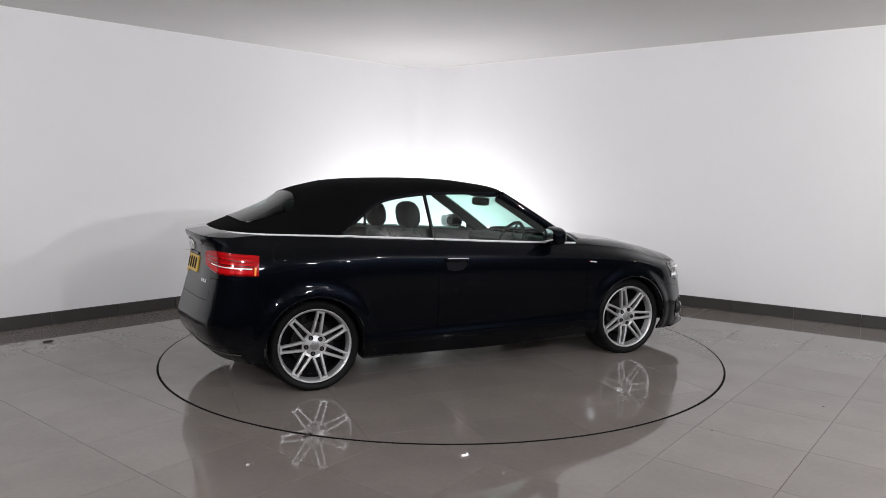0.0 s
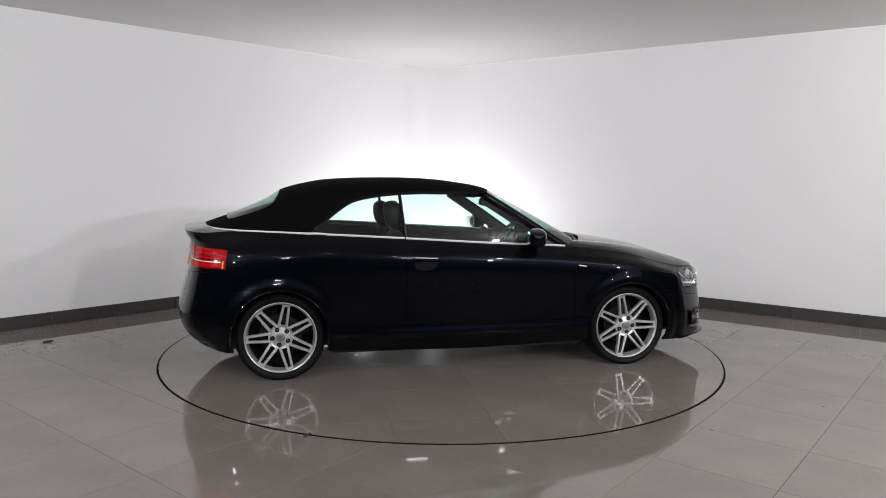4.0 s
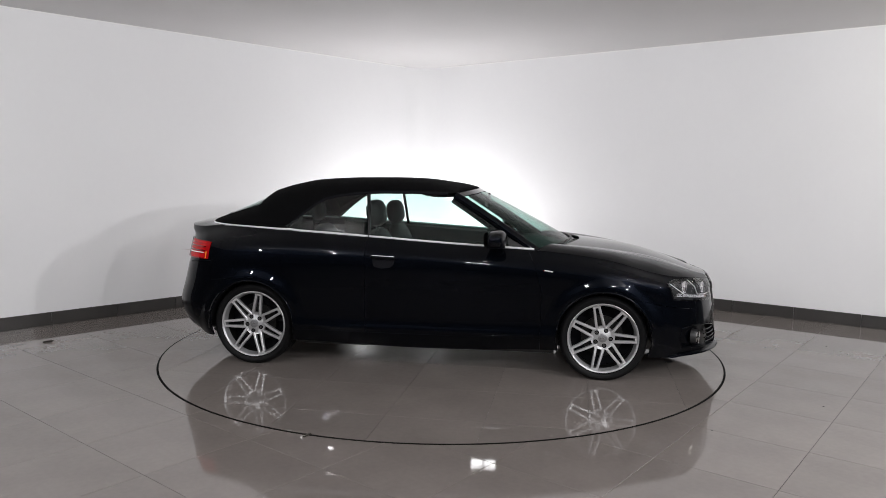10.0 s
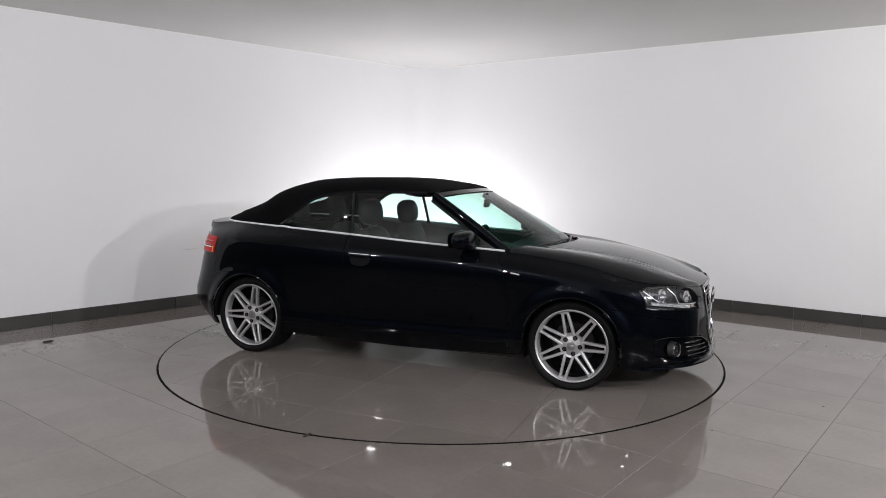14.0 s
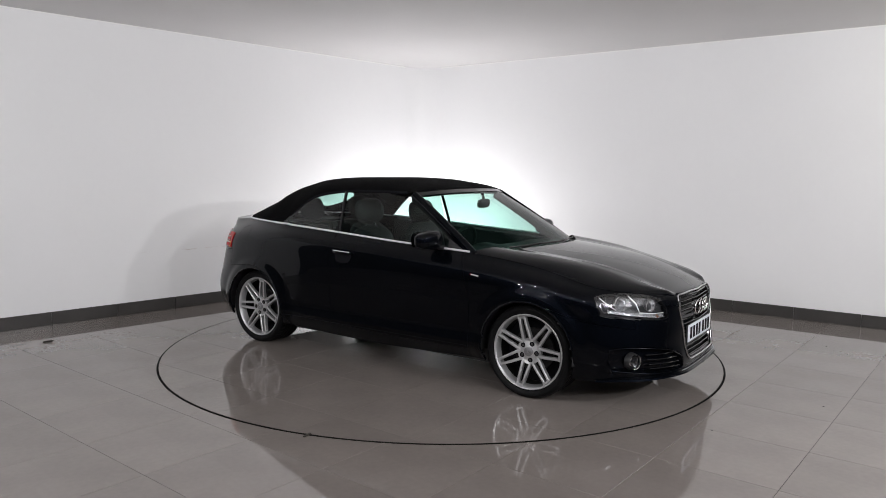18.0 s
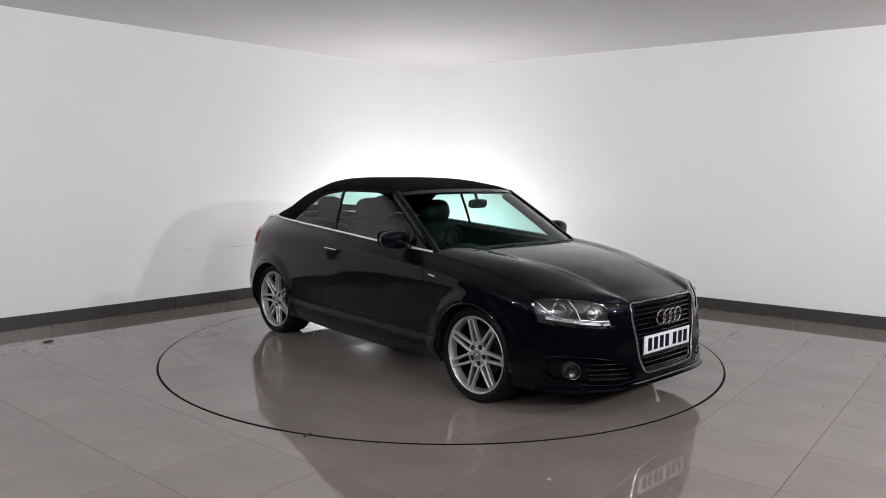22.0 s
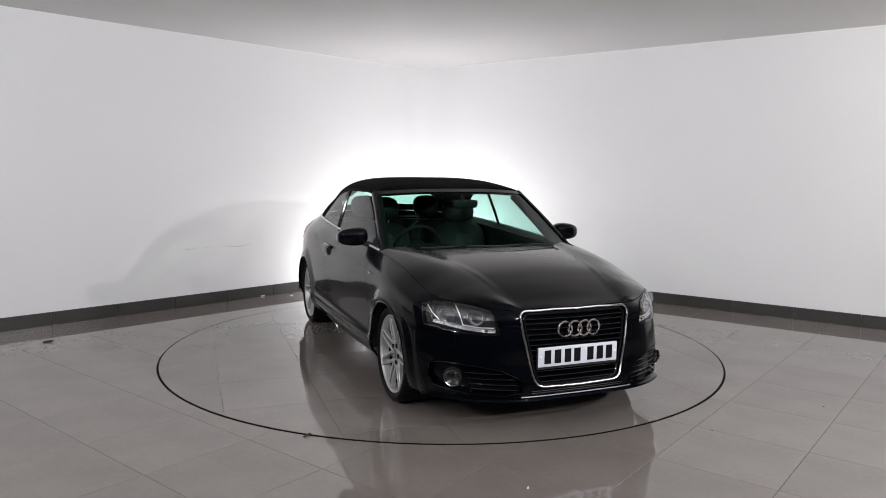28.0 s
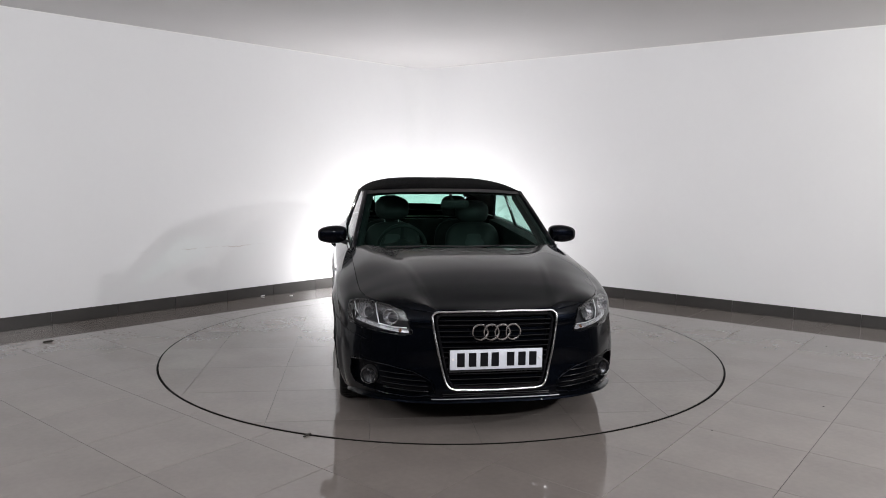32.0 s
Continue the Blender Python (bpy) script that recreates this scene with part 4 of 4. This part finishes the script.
both("reversing_strip", rear_patch(11.22, 12.75, *t_span(.335, .375), .009, 18, 2), M_TRIM, "white reversing-light strip", tail)
# orange sliver painted for the bulb's reflection inside the lamp
both("side_bulb_glint", rear_patch(11.12, 11.165, *t_span(.04, .42), .009, 2, 4), M_BULB_GLINT, "", tail)
both("lamp_seam", tube([uz(12.36, t_lo(12.36) + (t_hi(12.36) - t_lo(12.36)) * i / 6, .009) for i in range(7)], .0018, 4), M_GLOSSBLK, "", tail)
REAR = [(u / 10, v / 8, S(u / 10, v / 8)) for u in range(118, 141) for v in range(0, 41)]


def rear_at(y, z, off=0.0):
    u, v = find(REAR, (1, 2), max(abs(y), 1e-3), z, 11.8, 13.999)
    p = S(u, v) + skin_normal(u, v) * off
    return Vector((p.x, p.y * (1 if y > 0 else -1), p.z))


def rear_bar(y0, y1, z0, z1, off, n=8):
    return [rear_at(y0 + (y1 - y0) * i / n, z, off) for i in range(n + 1) for z in (z0, (z0 + z1) / 2, z1)], grid_faces(n + 1, 3)


rp = cpart("rear_number_plate", flanged(rear_bar(-.26, .26, .755, .866, .008, 16), .008, 0), M_PLATE_Y, label="yellow number plate")
for y in (-.2, -.135, -.07, -.008, .09, .155, .218):
    cpart("plate_bar", rear_bar(y - .021, y + .021, .772, .849, .0095, 2), M_FLAT_BLACK, rp)
cpart("boot_handle", flanged(rear_bar(-.24, .24, .874, .888, .012, 12), .012, 0), M_GLOSSBLK)
remb = []
for k in range(4):
    c = -.0825 + .055 * k
    remb.append(tube([rear_at(c + .034 * math.cos(q), .935 + .034 * math.sin(q), .008) for q in [2 * math.pi * i / 30 for i in range(30)]], .0045, 6, closed=True, up=Vector((1, 0, 0))))
cpart("rear_emblem", joined(*remb), M_TRIM, label="four chrome rings")
for k in range(3):
    cpart("boot_badge_bar", rear_bar(-.50 + .035 * k, -.475 + .035 * k, .715, .737, .004, 2), M_CHROME)
vl = []
for i in range(31):
    u = 11.6 + 2.4 * i / 30
    vl.append(S(u, 0.55) + skin_normal(u, .55) * .004)
both("valance_trim", tube(vl, .0035, 6), M_STEEL)
vg = rear_patch(12.0, 14.0, lambda u: .225, lambda u: .315, .003, 20, 4)
cpart("rear_valance", joined(vg, flip(vg)), M_PLASTIC)

# ---- sides ----
for s in (-1, 1):
    def at(x, z, off):
        return side_at(x, z, off, s)
    cup = loop_points([(.932, .79), (.945, .768), (1.0, .757), (1.06, .765), (1.09, .79), (1.095, .83), (.93, .836)], 32)
    handle = cpart("door_handle", tube([at(.925 + .172 * i / 8, .838 - .006 * i / 8, .016 if 0 < i < 8 else .002) for i in range(9)], .013, 8), M_PAINT, label="body-coloured pull handle with a chrome strip")
    # black sheet on the skin, standing for the shade in the handle's hollow
    cpart("handle_cup_shade", draped_disc(cup, lambda x, z: at(x, z, .0012), 3), M_FLAT_BLACK, handle)
    cpart("handle_trim", tube([at(.930 + .162 * i / 8, .848 - .006 * i / 8, .025) for i in range(9)], .0034, 6), M_TRIM, handle)
    cpart("wing_badge", tube([at(2.160, .7757, .003), at(2.220, .7676, .003)], .0052, 6), M_SATIN, label="small chrome trim badge")
    cpart("badge_red_end", tube([at(2.156, .776, .003), at(2.161, .7755, .003)], .0054, 6), M_RED)
    flap = loop_points([(-.262, .90), (-.250, .955), (-.225, .972), (-.16, .972), (-.130, .955), (-.118, .90), (-.135, .868), (-.16, .858), (-.225, .858), (-.25, .868)], 40)
    if s < 0:
        cpart("fuel_flap_seam", tube([at(p.x, p.y, .0003) for p in flap], .0010, 4, closed=True), M_FLAT_BLACK)
    # door mirror
    prof = []
    for i in range(17):
        a = math.pi * i / 16
        for j in range(24):
            q = 2 * math.pi * j / 24
            sgn = lambda c, e: math.copysign(abs(c) ** e, c)
            yy = .886 + .108 * -math.cos(a)
            k = math.sin(a) ** .55
            taper = 1 - .10 * (-math.cos(a))
            xx = 1.815 + .062 * k * sgn(math.cos(q), .75) * taper + (.015 if math.cos(q) > 0 else 0) * k - .02 * math.cos(a) * -1 * .4
            zz = .985 + .066 * k * sgn(math.sin(q), .7) * taper + .004 * math.cos(a)
            prof.append(Vector((xx, s * yy, zz)))
    f = []
    for i in range(16):
        for j in range(24):
            f.append((i * 24 + j, (i + 1) * 24 + j, (i + 1) * 24 + (j + 1) % 24, i * 24 + (j + 1) % 24))
    mirror = cpart("door_mirror", (prof, f), M_PAINT, label="body-coloured door mirror on a stubby arm")
    cpart("mirror_arm", tube([Vector((1.835, s * .83, .945)), Vector((1.85, s * .79, .930)), Vector((1.865, s * .748, .922))], .026, 10, flat=.7), M_PLASTIC, mirror)
    gl = []
    for i in range(13):
        for j in range(9):
            a, b = -1 + i / 6, -1 + j / 4
            k = 1 - .12 * abs(b) ** 3
            gl.append(Vector((1.748 - .16 * .098 * a + .008 * (a * a + b * b) / 2 + .004, s * (.886 + .090 * a * k), .985 + .052 * b * (1 - .15 * abs(a) ** 3))))
    cpart("mirror_glass", (gl, grid_faces(13, 9)), M_CHROME, mirror, "silvered mirror glass")
    cpart("mirror_indicator", tube([Vector((1.868, s * (.85 + .022 * i), .985 - .004 * i)) for i in range(5)], .004, 5), M_GLOSSBLK, mirror)
    # black sail at the foot of the pillar
    sail = [win_at(1.90, a) + Vector((0, .004, 0)) for a in (0, .5, 1)] + [win_at(1.97, a) + Vector((0, .004, 0)) for a in (0, .5, 1)] + [win_at(2.035, a) + Vector((0, .004, 0)) for a in (0, .5, 1)]
    sg = (sail, grid_faces(3, 3))
    cpart("mirror_sail", flip(sg) if s < 0 else sg, M_PLASTIC)
    # wheel-arch lips
    for ax, az in ARCHES:
        pts = []
        for i in range(37):
            a = radians(-12 + 204 * i / 36)
            x, z = ax + (ARCH_R + .004) * math.cos(a), az + (ARCH_R + .004) * math.sin(a)
            p = side_at(x, max(z, .21), -.003, s)
            pts.append(Vector((x, p.y, max(z, .21))))
        cpart("arch_lip", tube(pts, .007, 6), M_PAINT)

# wipers, parked at the foot of the glass
for b0, b1 in ((-.70, .10), (-.04, .74)):
    pts = [ws_at(.012 + .012 * math.sin(math.pi * i / 12), b0 + (b1 - b0) * i / 12) + Vector((.010, 0, .012)) for i in range(13)]
    w = cpart("wiper", tube(pts, .006, 6), M_PLASTIC)
    cpart("wiper_arm", tube([pts[0] + Vector((.02, 0, -.02)), pts[6] + Vector((.008, 0, .004))], .006, 6), M_GLOSSBLK, w)

# ---- cabin ----
def cushion(w, d, h, r, bulge=.02, pw=4.0):
    bm = box(-d / 2, d / 2, -w / 2, w / 2, -h / 2, h / 2)
    bmesh.ops.subdivide_edges(bm, edges=bm.edges[:], cuts=5, use_grid_fill=True)
    for v in bm.verts:
        c = v.co
        a, b, e = 2 * c.x / d, 2 * c.y / w, 2 * c.z / h
        k = (abs(a) ** pw + abs(b) ** pw + abs(e) ** pw) ** (1 / pw)
        m = max(abs(a), abs(b), abs(e))
        s = m / k if k > 0 else 1
        v.co = Vector((c.x * s + bulge * (1 - b * b) * (1 - e * e) * (1 if a > 0 else -.3), c.y * s, c.z * s))
    return bm_geo(bm)


def seat(y, x0, back, front=True):
    sbase = cpart("front_seat" if front else "rear_seat", moved(cushion(.50, .50, .16, .05), pose(x0 + .27, y, .52, 0, -6, 0)), M_LEATHER, label="dark leather seat")
    bm = moved(cushion(.50, .14, .50, .05, .03, 3.2), pose(x0 + .02, y, .765 if front else .74, 0, -14, 0))
    cpart("backrest", bm, M_LEATHER, sbase)
    cpart("backrest_insert", moved(cushion(.29, .10, .40, .05, .03, 3.2), pose(x0 + .052, y, .765 if front else .74, 0, -14, 0)), M_LEATHER2 if front else M_LEATHER, sbase, "grey leather insert")
    if front:
        cpart("headrest", moved(cushion(.305, .13, .21, .05, .01, 2.7), pose(x0 - .045, y, 1.128 if y < 0 else 1.098, 0, -8, 0)), M_LEATHER, sbase)
        for dy in (-.06, .06):
            cpart("headrest_post", tube([(x0 - .03, y + dy, .97), (x0 - .04, y + dy, 1.07)], .006, 6), M_CHROME, sbase)
    else:
        cpart("headrest", moved(cushion(.26, .10, .21, .05, .01, 2.9), pose(x0 - .08, y * .875, 1.115, 0, -12, 0)), M_LEATHER, sbase)
    return sbase


for y in (-.36, .36):
    seat(y, .885, True, True)
    seat(y, .22, True, False)
# dashboard
dash = []
for i in range(21):
    y = -.70 + .07 * i
    k = 1 - (abs(y) / .70) ** 3 * .25
    hood = .035 * math.exp(-((y + .36) / .17) ** 4)
    dash += [Vector((2.30 - .22 * (abs(y) / .7) ** 2, y, .895)), Vector((2.05, y, .905 + .3 * hood)), Vector((1.93, y, .900 + hood)), Vector((1.885, y, .87 + hood)), Vector((1.90, y, .76)), Vector((1.96, y, .62)), Vector((2.05, y, .45))]
cpart("dashboard", (dash, grid_faces(21, 7)), M_CABIN)
st = pose(1.735, -.36, .885, 0, -66, 0)
sw = cpart("steering_wheel", moved(tube([Vector((.178 * math.cos(q), .178 * math.sin(q), 0)) for q in [2 * math.pi * i / 40 for i in range(40)]], .0145, 8, closed=True), st), M_LEATHER)
cpart("wheel_boss", moved(lathe([(.0005, .035), (.05, .03), (.065, .0), (.06, -.04)], 24, "z"), st), M_CABIN, sw)
for a in (0, 125, 235):
    cpart("wheel_spoke", moved(tube([Vector((.05, 0, .005)), Vector((.17, 0, 0))], .014, 6, flat=.5), st @ pose(0, 0, 0, 0, 0, a)), M_CABIN, sw)
cpart("steering_column", tube([st @ Vector((0, 0, -.02)), Vector((2.0, -.36, .78))], .04, 10), M_CABIN)
rv = cpart("rear_view_mirror", moved(cushion(.23, .035, .07, .02, .004), pose(1.685, .06, 1.205, 0, 8, 10)), M_CABIN)
cpart("mirror_stalk", tube([Vector((1.69, .05, 1.215)), Vector((1.70, .03, 1.25)), Vector((1.695, .02, 1.285))], .012, 6), M_CABIN, rv)
for y in (-.31, .33):
    cpart("sun_visor", moved(cushion(.40, .16, .022, .01, .002), pose(1.43, y, 1.292, 0, 2, 0)), M_CABIN)
hd = [(Vector((x, y, z)) - Vector((.09 * (abs(y) / .6) ** 2, 0, .012 * (abs(y) / .6) ** 2))) for y in [-.585 + .065 * i for i in range(19)] for x, z in ((1.600, 1.304), (1.575, 1.283), (1.50, 1.276), (1.42, 1.278), (1.34, 1.290), (1.30, 1.312))]
cpart("header_lining", (hd, grid_faces(19, 6)), M_CABIN)
cpart("roof_lining", ([top_at(x, b) + Vector((0, 0, -.045)) for x in [.25 + .13 * i for i in range(11)] for b in (-.93, -.5, 0, .5, .93)], grid_faces(11, 5)), M_CABIN)
for s in (-1, 1):
    dc = []
    for i in range(17):
        x = .30 + 1.70 * i / 16
        yb = curve1(BELT_Y, x)
        zb = curve1(BELT_Z, x)
        dc += [Vector((x, s * (yb - .02), zb - .004)), Vector((x, s * (yb - .10), zb - .02)), Vector((x, s * (yb - .11), .72)), Vector((x, s * (yb - .16), .68)), Vector((x, s * (yb - .10), .30))]
    cpart("door_card", (dc, grid_faces(17, 5)), M_CABIN)
pk = [top_at(x, b) + Vector((0, 0, -.035)) for x in [-.45 + .03 * i for i in range(12)] for b in (-.9, -.45, 0, .45, .9)]
pc = [Vector((p.x, p.y, min(p.z, .99))) for p in pk]
cpart("parcel_shelf", (pc, grid_faces(12, 5)), M_CABIN)
cpart("cabin_floor", bm_geo(box(.0, 2.2, -.70, .70, .30, .33, .01)), M_CABIN)
cpart("rear_bulkhead", bm_geo(box(-.06, -.02, -.68, .68, .30, .98, .01)), M_CABIN)
cpart("engine_bulkhead", bm_geo(box(2.10, 2.14, -.70, .70, .20, .86, .01)), M_CABIN)

# ---- small litter on the floor ----
def litter(name, x, y, ang, size, label, z=0.0):
    bm = box(-size[0] / 2, size[0] / 2, -size[1] / 2, size[1] / 2, 0, size[2], min(size) * .3, 2)
    for v in bm.verts:
        v.co.z += .25 * size[2] * math.sin(40 * v.co.x)
        v.co.y += .3 * size[1] * math.sin(25 * v.co.x + 1)
    g = bm_geo(bm)
    zmin = min(p.z for p in g[0])
    ob = part(name, ([Vector((p.x, p.y, p.z - zmin)) for p in g[0]], g[1]), M_DIRT if "pale" not in label else M_WHITE, None, "", pose(x, y, z, 0, 0, ang))
    return tagged(ob, label, "litter", "litter on the floor")


litter("rubber_scrap", -.735, -2.135, 58, (.055, .014, .006), "dark rubber scrap lying on the tiled floor", .0032)
litter("rubber_scrap", -3.31, -.043, 8, (.075, .028, .010), "dark flat scrap lying on the tiled floor")
litter("paper_scrap", -2.075, 2.246, 30, (.05, .03, .012), "pale crumpled scrap near the skirting")
litter("paper_scrap", -1.76, 2.30, -20, (.03, .02, .006), "pale small scrap near the skirting")
for x, y, s in ((3.304, .076, .022), (2.428, -1.542, .014), (3.628, -.235, .018), (1.556, -1.985, .016), (3.371, .696, .02), (-2.688, 1.619, .018)):
    litter("grit", x, y, 70 * x, (s * .7, s * .45, .003), "dark speck of grit on the tiled floor")

# ---- floor tiles, turntable tiles, skirting tiles ----
def clip_half(poly, n, d):
    """Keeps the side of a flat polygon where n.p <= d."""
    out = []
    for i in range(len(poly)):
        a, b = poly[i], poly[(i + 1) % len(poly)]
        da, db = n.dot(a) - d, n.dot(b) - d
        if da <= 0:
            out.append(a)
        if da * db < 0:
            out.append(a.lerp(b, da / (da - db)))
    return out


def slab(poly, z0, z1, inset=0.0015):
    c = sum(poly, Vector((0, 0))) / len(poly)
    n = len(poly)
    top = [p + (c - p).normalized() * inset for p in poly]
    v = [(p.x, p.y, z0) for p in poly] + [(p.x, p.y, z1 - .0008) for p in poly] + [(p.x, p.y, z1) for p in top]
    f = [tuple(range(2 * n, 3 * n))]
    for i in range(n):
        j = (i + 1) % n
        f += [(i, j, n + j, n + i), (n + i, n + j, 2 * n + j, 2 * n + i)]
    return v, f


GA, GB = Vector((math.cos(GRID), math.sin(GRID))), Vector((-math.sin(GRID), math.cos(GRID)))
OA, OB = -0.0374, -2.9614
JOINT, FINE = 0.0010, 0.0009
NLW, NRW = Vector((-UL.y, UL.x)), Vector((-UR.y, UR.x))
DL, DR = NLW.dot(C0.xy), NRW.dot(C0.xy)
rest_v, rest_f = [], []
whole = None
for i in range(-26, 27):
    for j in range(-20, 27):
        o = GA * (OA + TILE * i) + GB * (OB + TILE * j)
        poly = [o + GA * JOINT + GB * JOINT, o + GA * (TILE - JOINT) + GB * JOINT, o + GA * (TILE - JOINT) + GB * (TILE - JOINT), o + GA * JOINT + GB * (TILE - JOINT)]
        if all(p.length < RING - .05 for p in poly):
            continue
        cut = clip_half(clip_half(poly, NLW, DL - .002), NRW, DR - .002)
        cut = clip_half(clip_half(clip_half(cut, Vector((0, -1)), 10.9), Vector((1, 0)), 7.0), Vector((-1, 0)), 7.0) if len(cut) > 2 else cut
        if len(cut) < 3:
            continue
        c = sum(cut, Vector((0, 0))) / len(cut)
        if c.y > -3.6 and abs(c.x) < (c.y + 6.0) * .68 + .5:
            if len(cut) == 4 and all((p - q).length < 1e-5 for p, q in zip(cut, poly)):
                if whole is None:
                    mid = o + (GA + GB) * (TILE / 2)
                    whole = (mesh_of("tile", *slab([p - mid for p in poly], -.006, 0), M_TILE, 20))
                mid = o + (GA + GB) * (TILE / 2)
                part("tile", whole, None, floor, m=pose(mid.x, mid.y, 0))
            else:
                part("tile", slab(cut, -.006, 0), M_TILE, floor, sharp=20)
        else:
            v, f = slab(cut, -.006, 0)
            k = len(rest_v)
            rest_v += v
            rest_f += [tuple(q + k for q in face) for face in f]
tagged(part("far_tiles", (rest_v, rest_f), M_TILE, floor, sharp=20), kind="stuff")

turntable = tagged(new("turntable"), "round flush turntable of grey-brown tiles with dark rim gap", "turntable")
LIFT = 0.004
rv = []
for r, z in ((2.231, .0005), (2.232, .0028), (2.2445, .0028), (2.2455, .0005)):
    rv.append((r, z))
part("rim_ring", lathe(rv, 180, "z"), M_RING, turntable, "dark metal rim gap")
part("base_plate", lathe([(.001, .0006), (2.232, .0006)], 120, "z"), M_GROUT, turntable)
TA, TB = Vector((math.cos(radians(-2.5)), math.sin(radians(-2.5)))), Vector((math.sin(radians(2.5)), math.cos(radians(2.5))))
for i in range(-5, 5):
    for j in range(-5, 5):
        o = TA * (.005 + TILE * i) + TB * (-.025 + TILE * j)
        poly = [o + TA * FINE + TB * FINE, o + TA * (TILE - FINE) + TB * FINE, o + TA * (TILE - FINE) + TB * (TILE - FINE), o + TA * FINE + TB * (TILE - FINE)]
        for k in range(96):
            a = 2 * math.pi * k / 96
            w = Vector((math.cos(a), math.sin(a)))
            if poly and max(w.dot(p) for p in poly) > 2.2305:
                poly = clip_half(poly, w, 2.2305)
        if len(poly) >= 3:
            clean = [p for q, p in enumerate(poly) if (p - poly[q - 1]).length > 1e-4]
            if len(clean) >= 3:
                part("tile", slab(clean, .0008, LIFT, .0004), M_TILE, turntable, sharp=20)

for wname, o, t, nn in (("skirting_left", C0, -UL, Vector((UL.y, -UL.x, 0))), ("skirting_right", C0, UR, Vector((UR.y, -UR.x, 0)))):
    sk = tagged(new("baseboard_left" if "left" in wname else "baseboard_right"), "dark brown-grey tiled skirting at the foot of the white wall", "skirting", kind="structure")
    ang = math.atan2(t.y, t.x)
    side = 1 if nn.dot(Vector((-t.y, t.x, 0))) > 0 else -1
    me = None
    for k in range(11):
        L = .6
        if me is None:
            g = bm_geo(box(.0015, L - .0015, 0 if side > 0 else -.011, .011 if side > 0 else 0, .0, .122, .0015, 1))
            me = mesh_of("skirting_tile", *g, M_SKIRT, 30)
        p = o + t * (L * k + (.03 if side > 0 else .03))
        part("skirting_tile", me, None, sk, m=pose(p.x, p.y, .0005, 0, 0, math.degrees(ang)))


# fillet added in the corner, so the glowing walls blend without a line
fillet_r = 0.35
half = (math.pi - (LEFT_DIR - RIGHT_DIR)) / 2
bis = (-UL + UR).normalized()
mid_arc = C0 + bis * (fillet_r / math.sin(half))
arc = []
for i in range(17):
    q = math.atan2(-bis.y, -bis.x) + (math.pi / 2 - half) * (-1 + i / 8)
    arc.append(Vector((mid_arc.x + fillet_r * math.cos(q), mid_arc.y + fillet_r * math.sin(q))))
ring_pts = [C0.xy - bis.xy * 0.02] + arc
cv = [(p.x, p.y, h) for h in (0.0, CEIL) for p in ring_pts]
cn = len(ring_pts)
cf = [(i, (i + 1) % cn, cn + (i + 1) % cn, cn + i) for i in range(cn)] + [tuple(range(cn)), tuple(range(cn, 2 * cn))]
tagged(part("added_corner_fillet", (cv, cf), M_WALL, sharp=30), "white painted rounded corner where the walls meet", "wall", kind="structure")


# ---- what moves: the turntable and the car on it ----
OFF = Vector((-0.022, -0.022, LIFT))


def motions():
    rows_disc, rows_car = [], []
    for k in range(17):
        t = 2.0 * k
        m = pose(0, 0, 0, 0, 0, turn_at(t))
        rows_disc.append((t, m))
        rows_car.append((t, m @ Matrix.Translation(OFF)))
    walk(turntable, rows_disc)
    walk(car, rows_car)


motions()
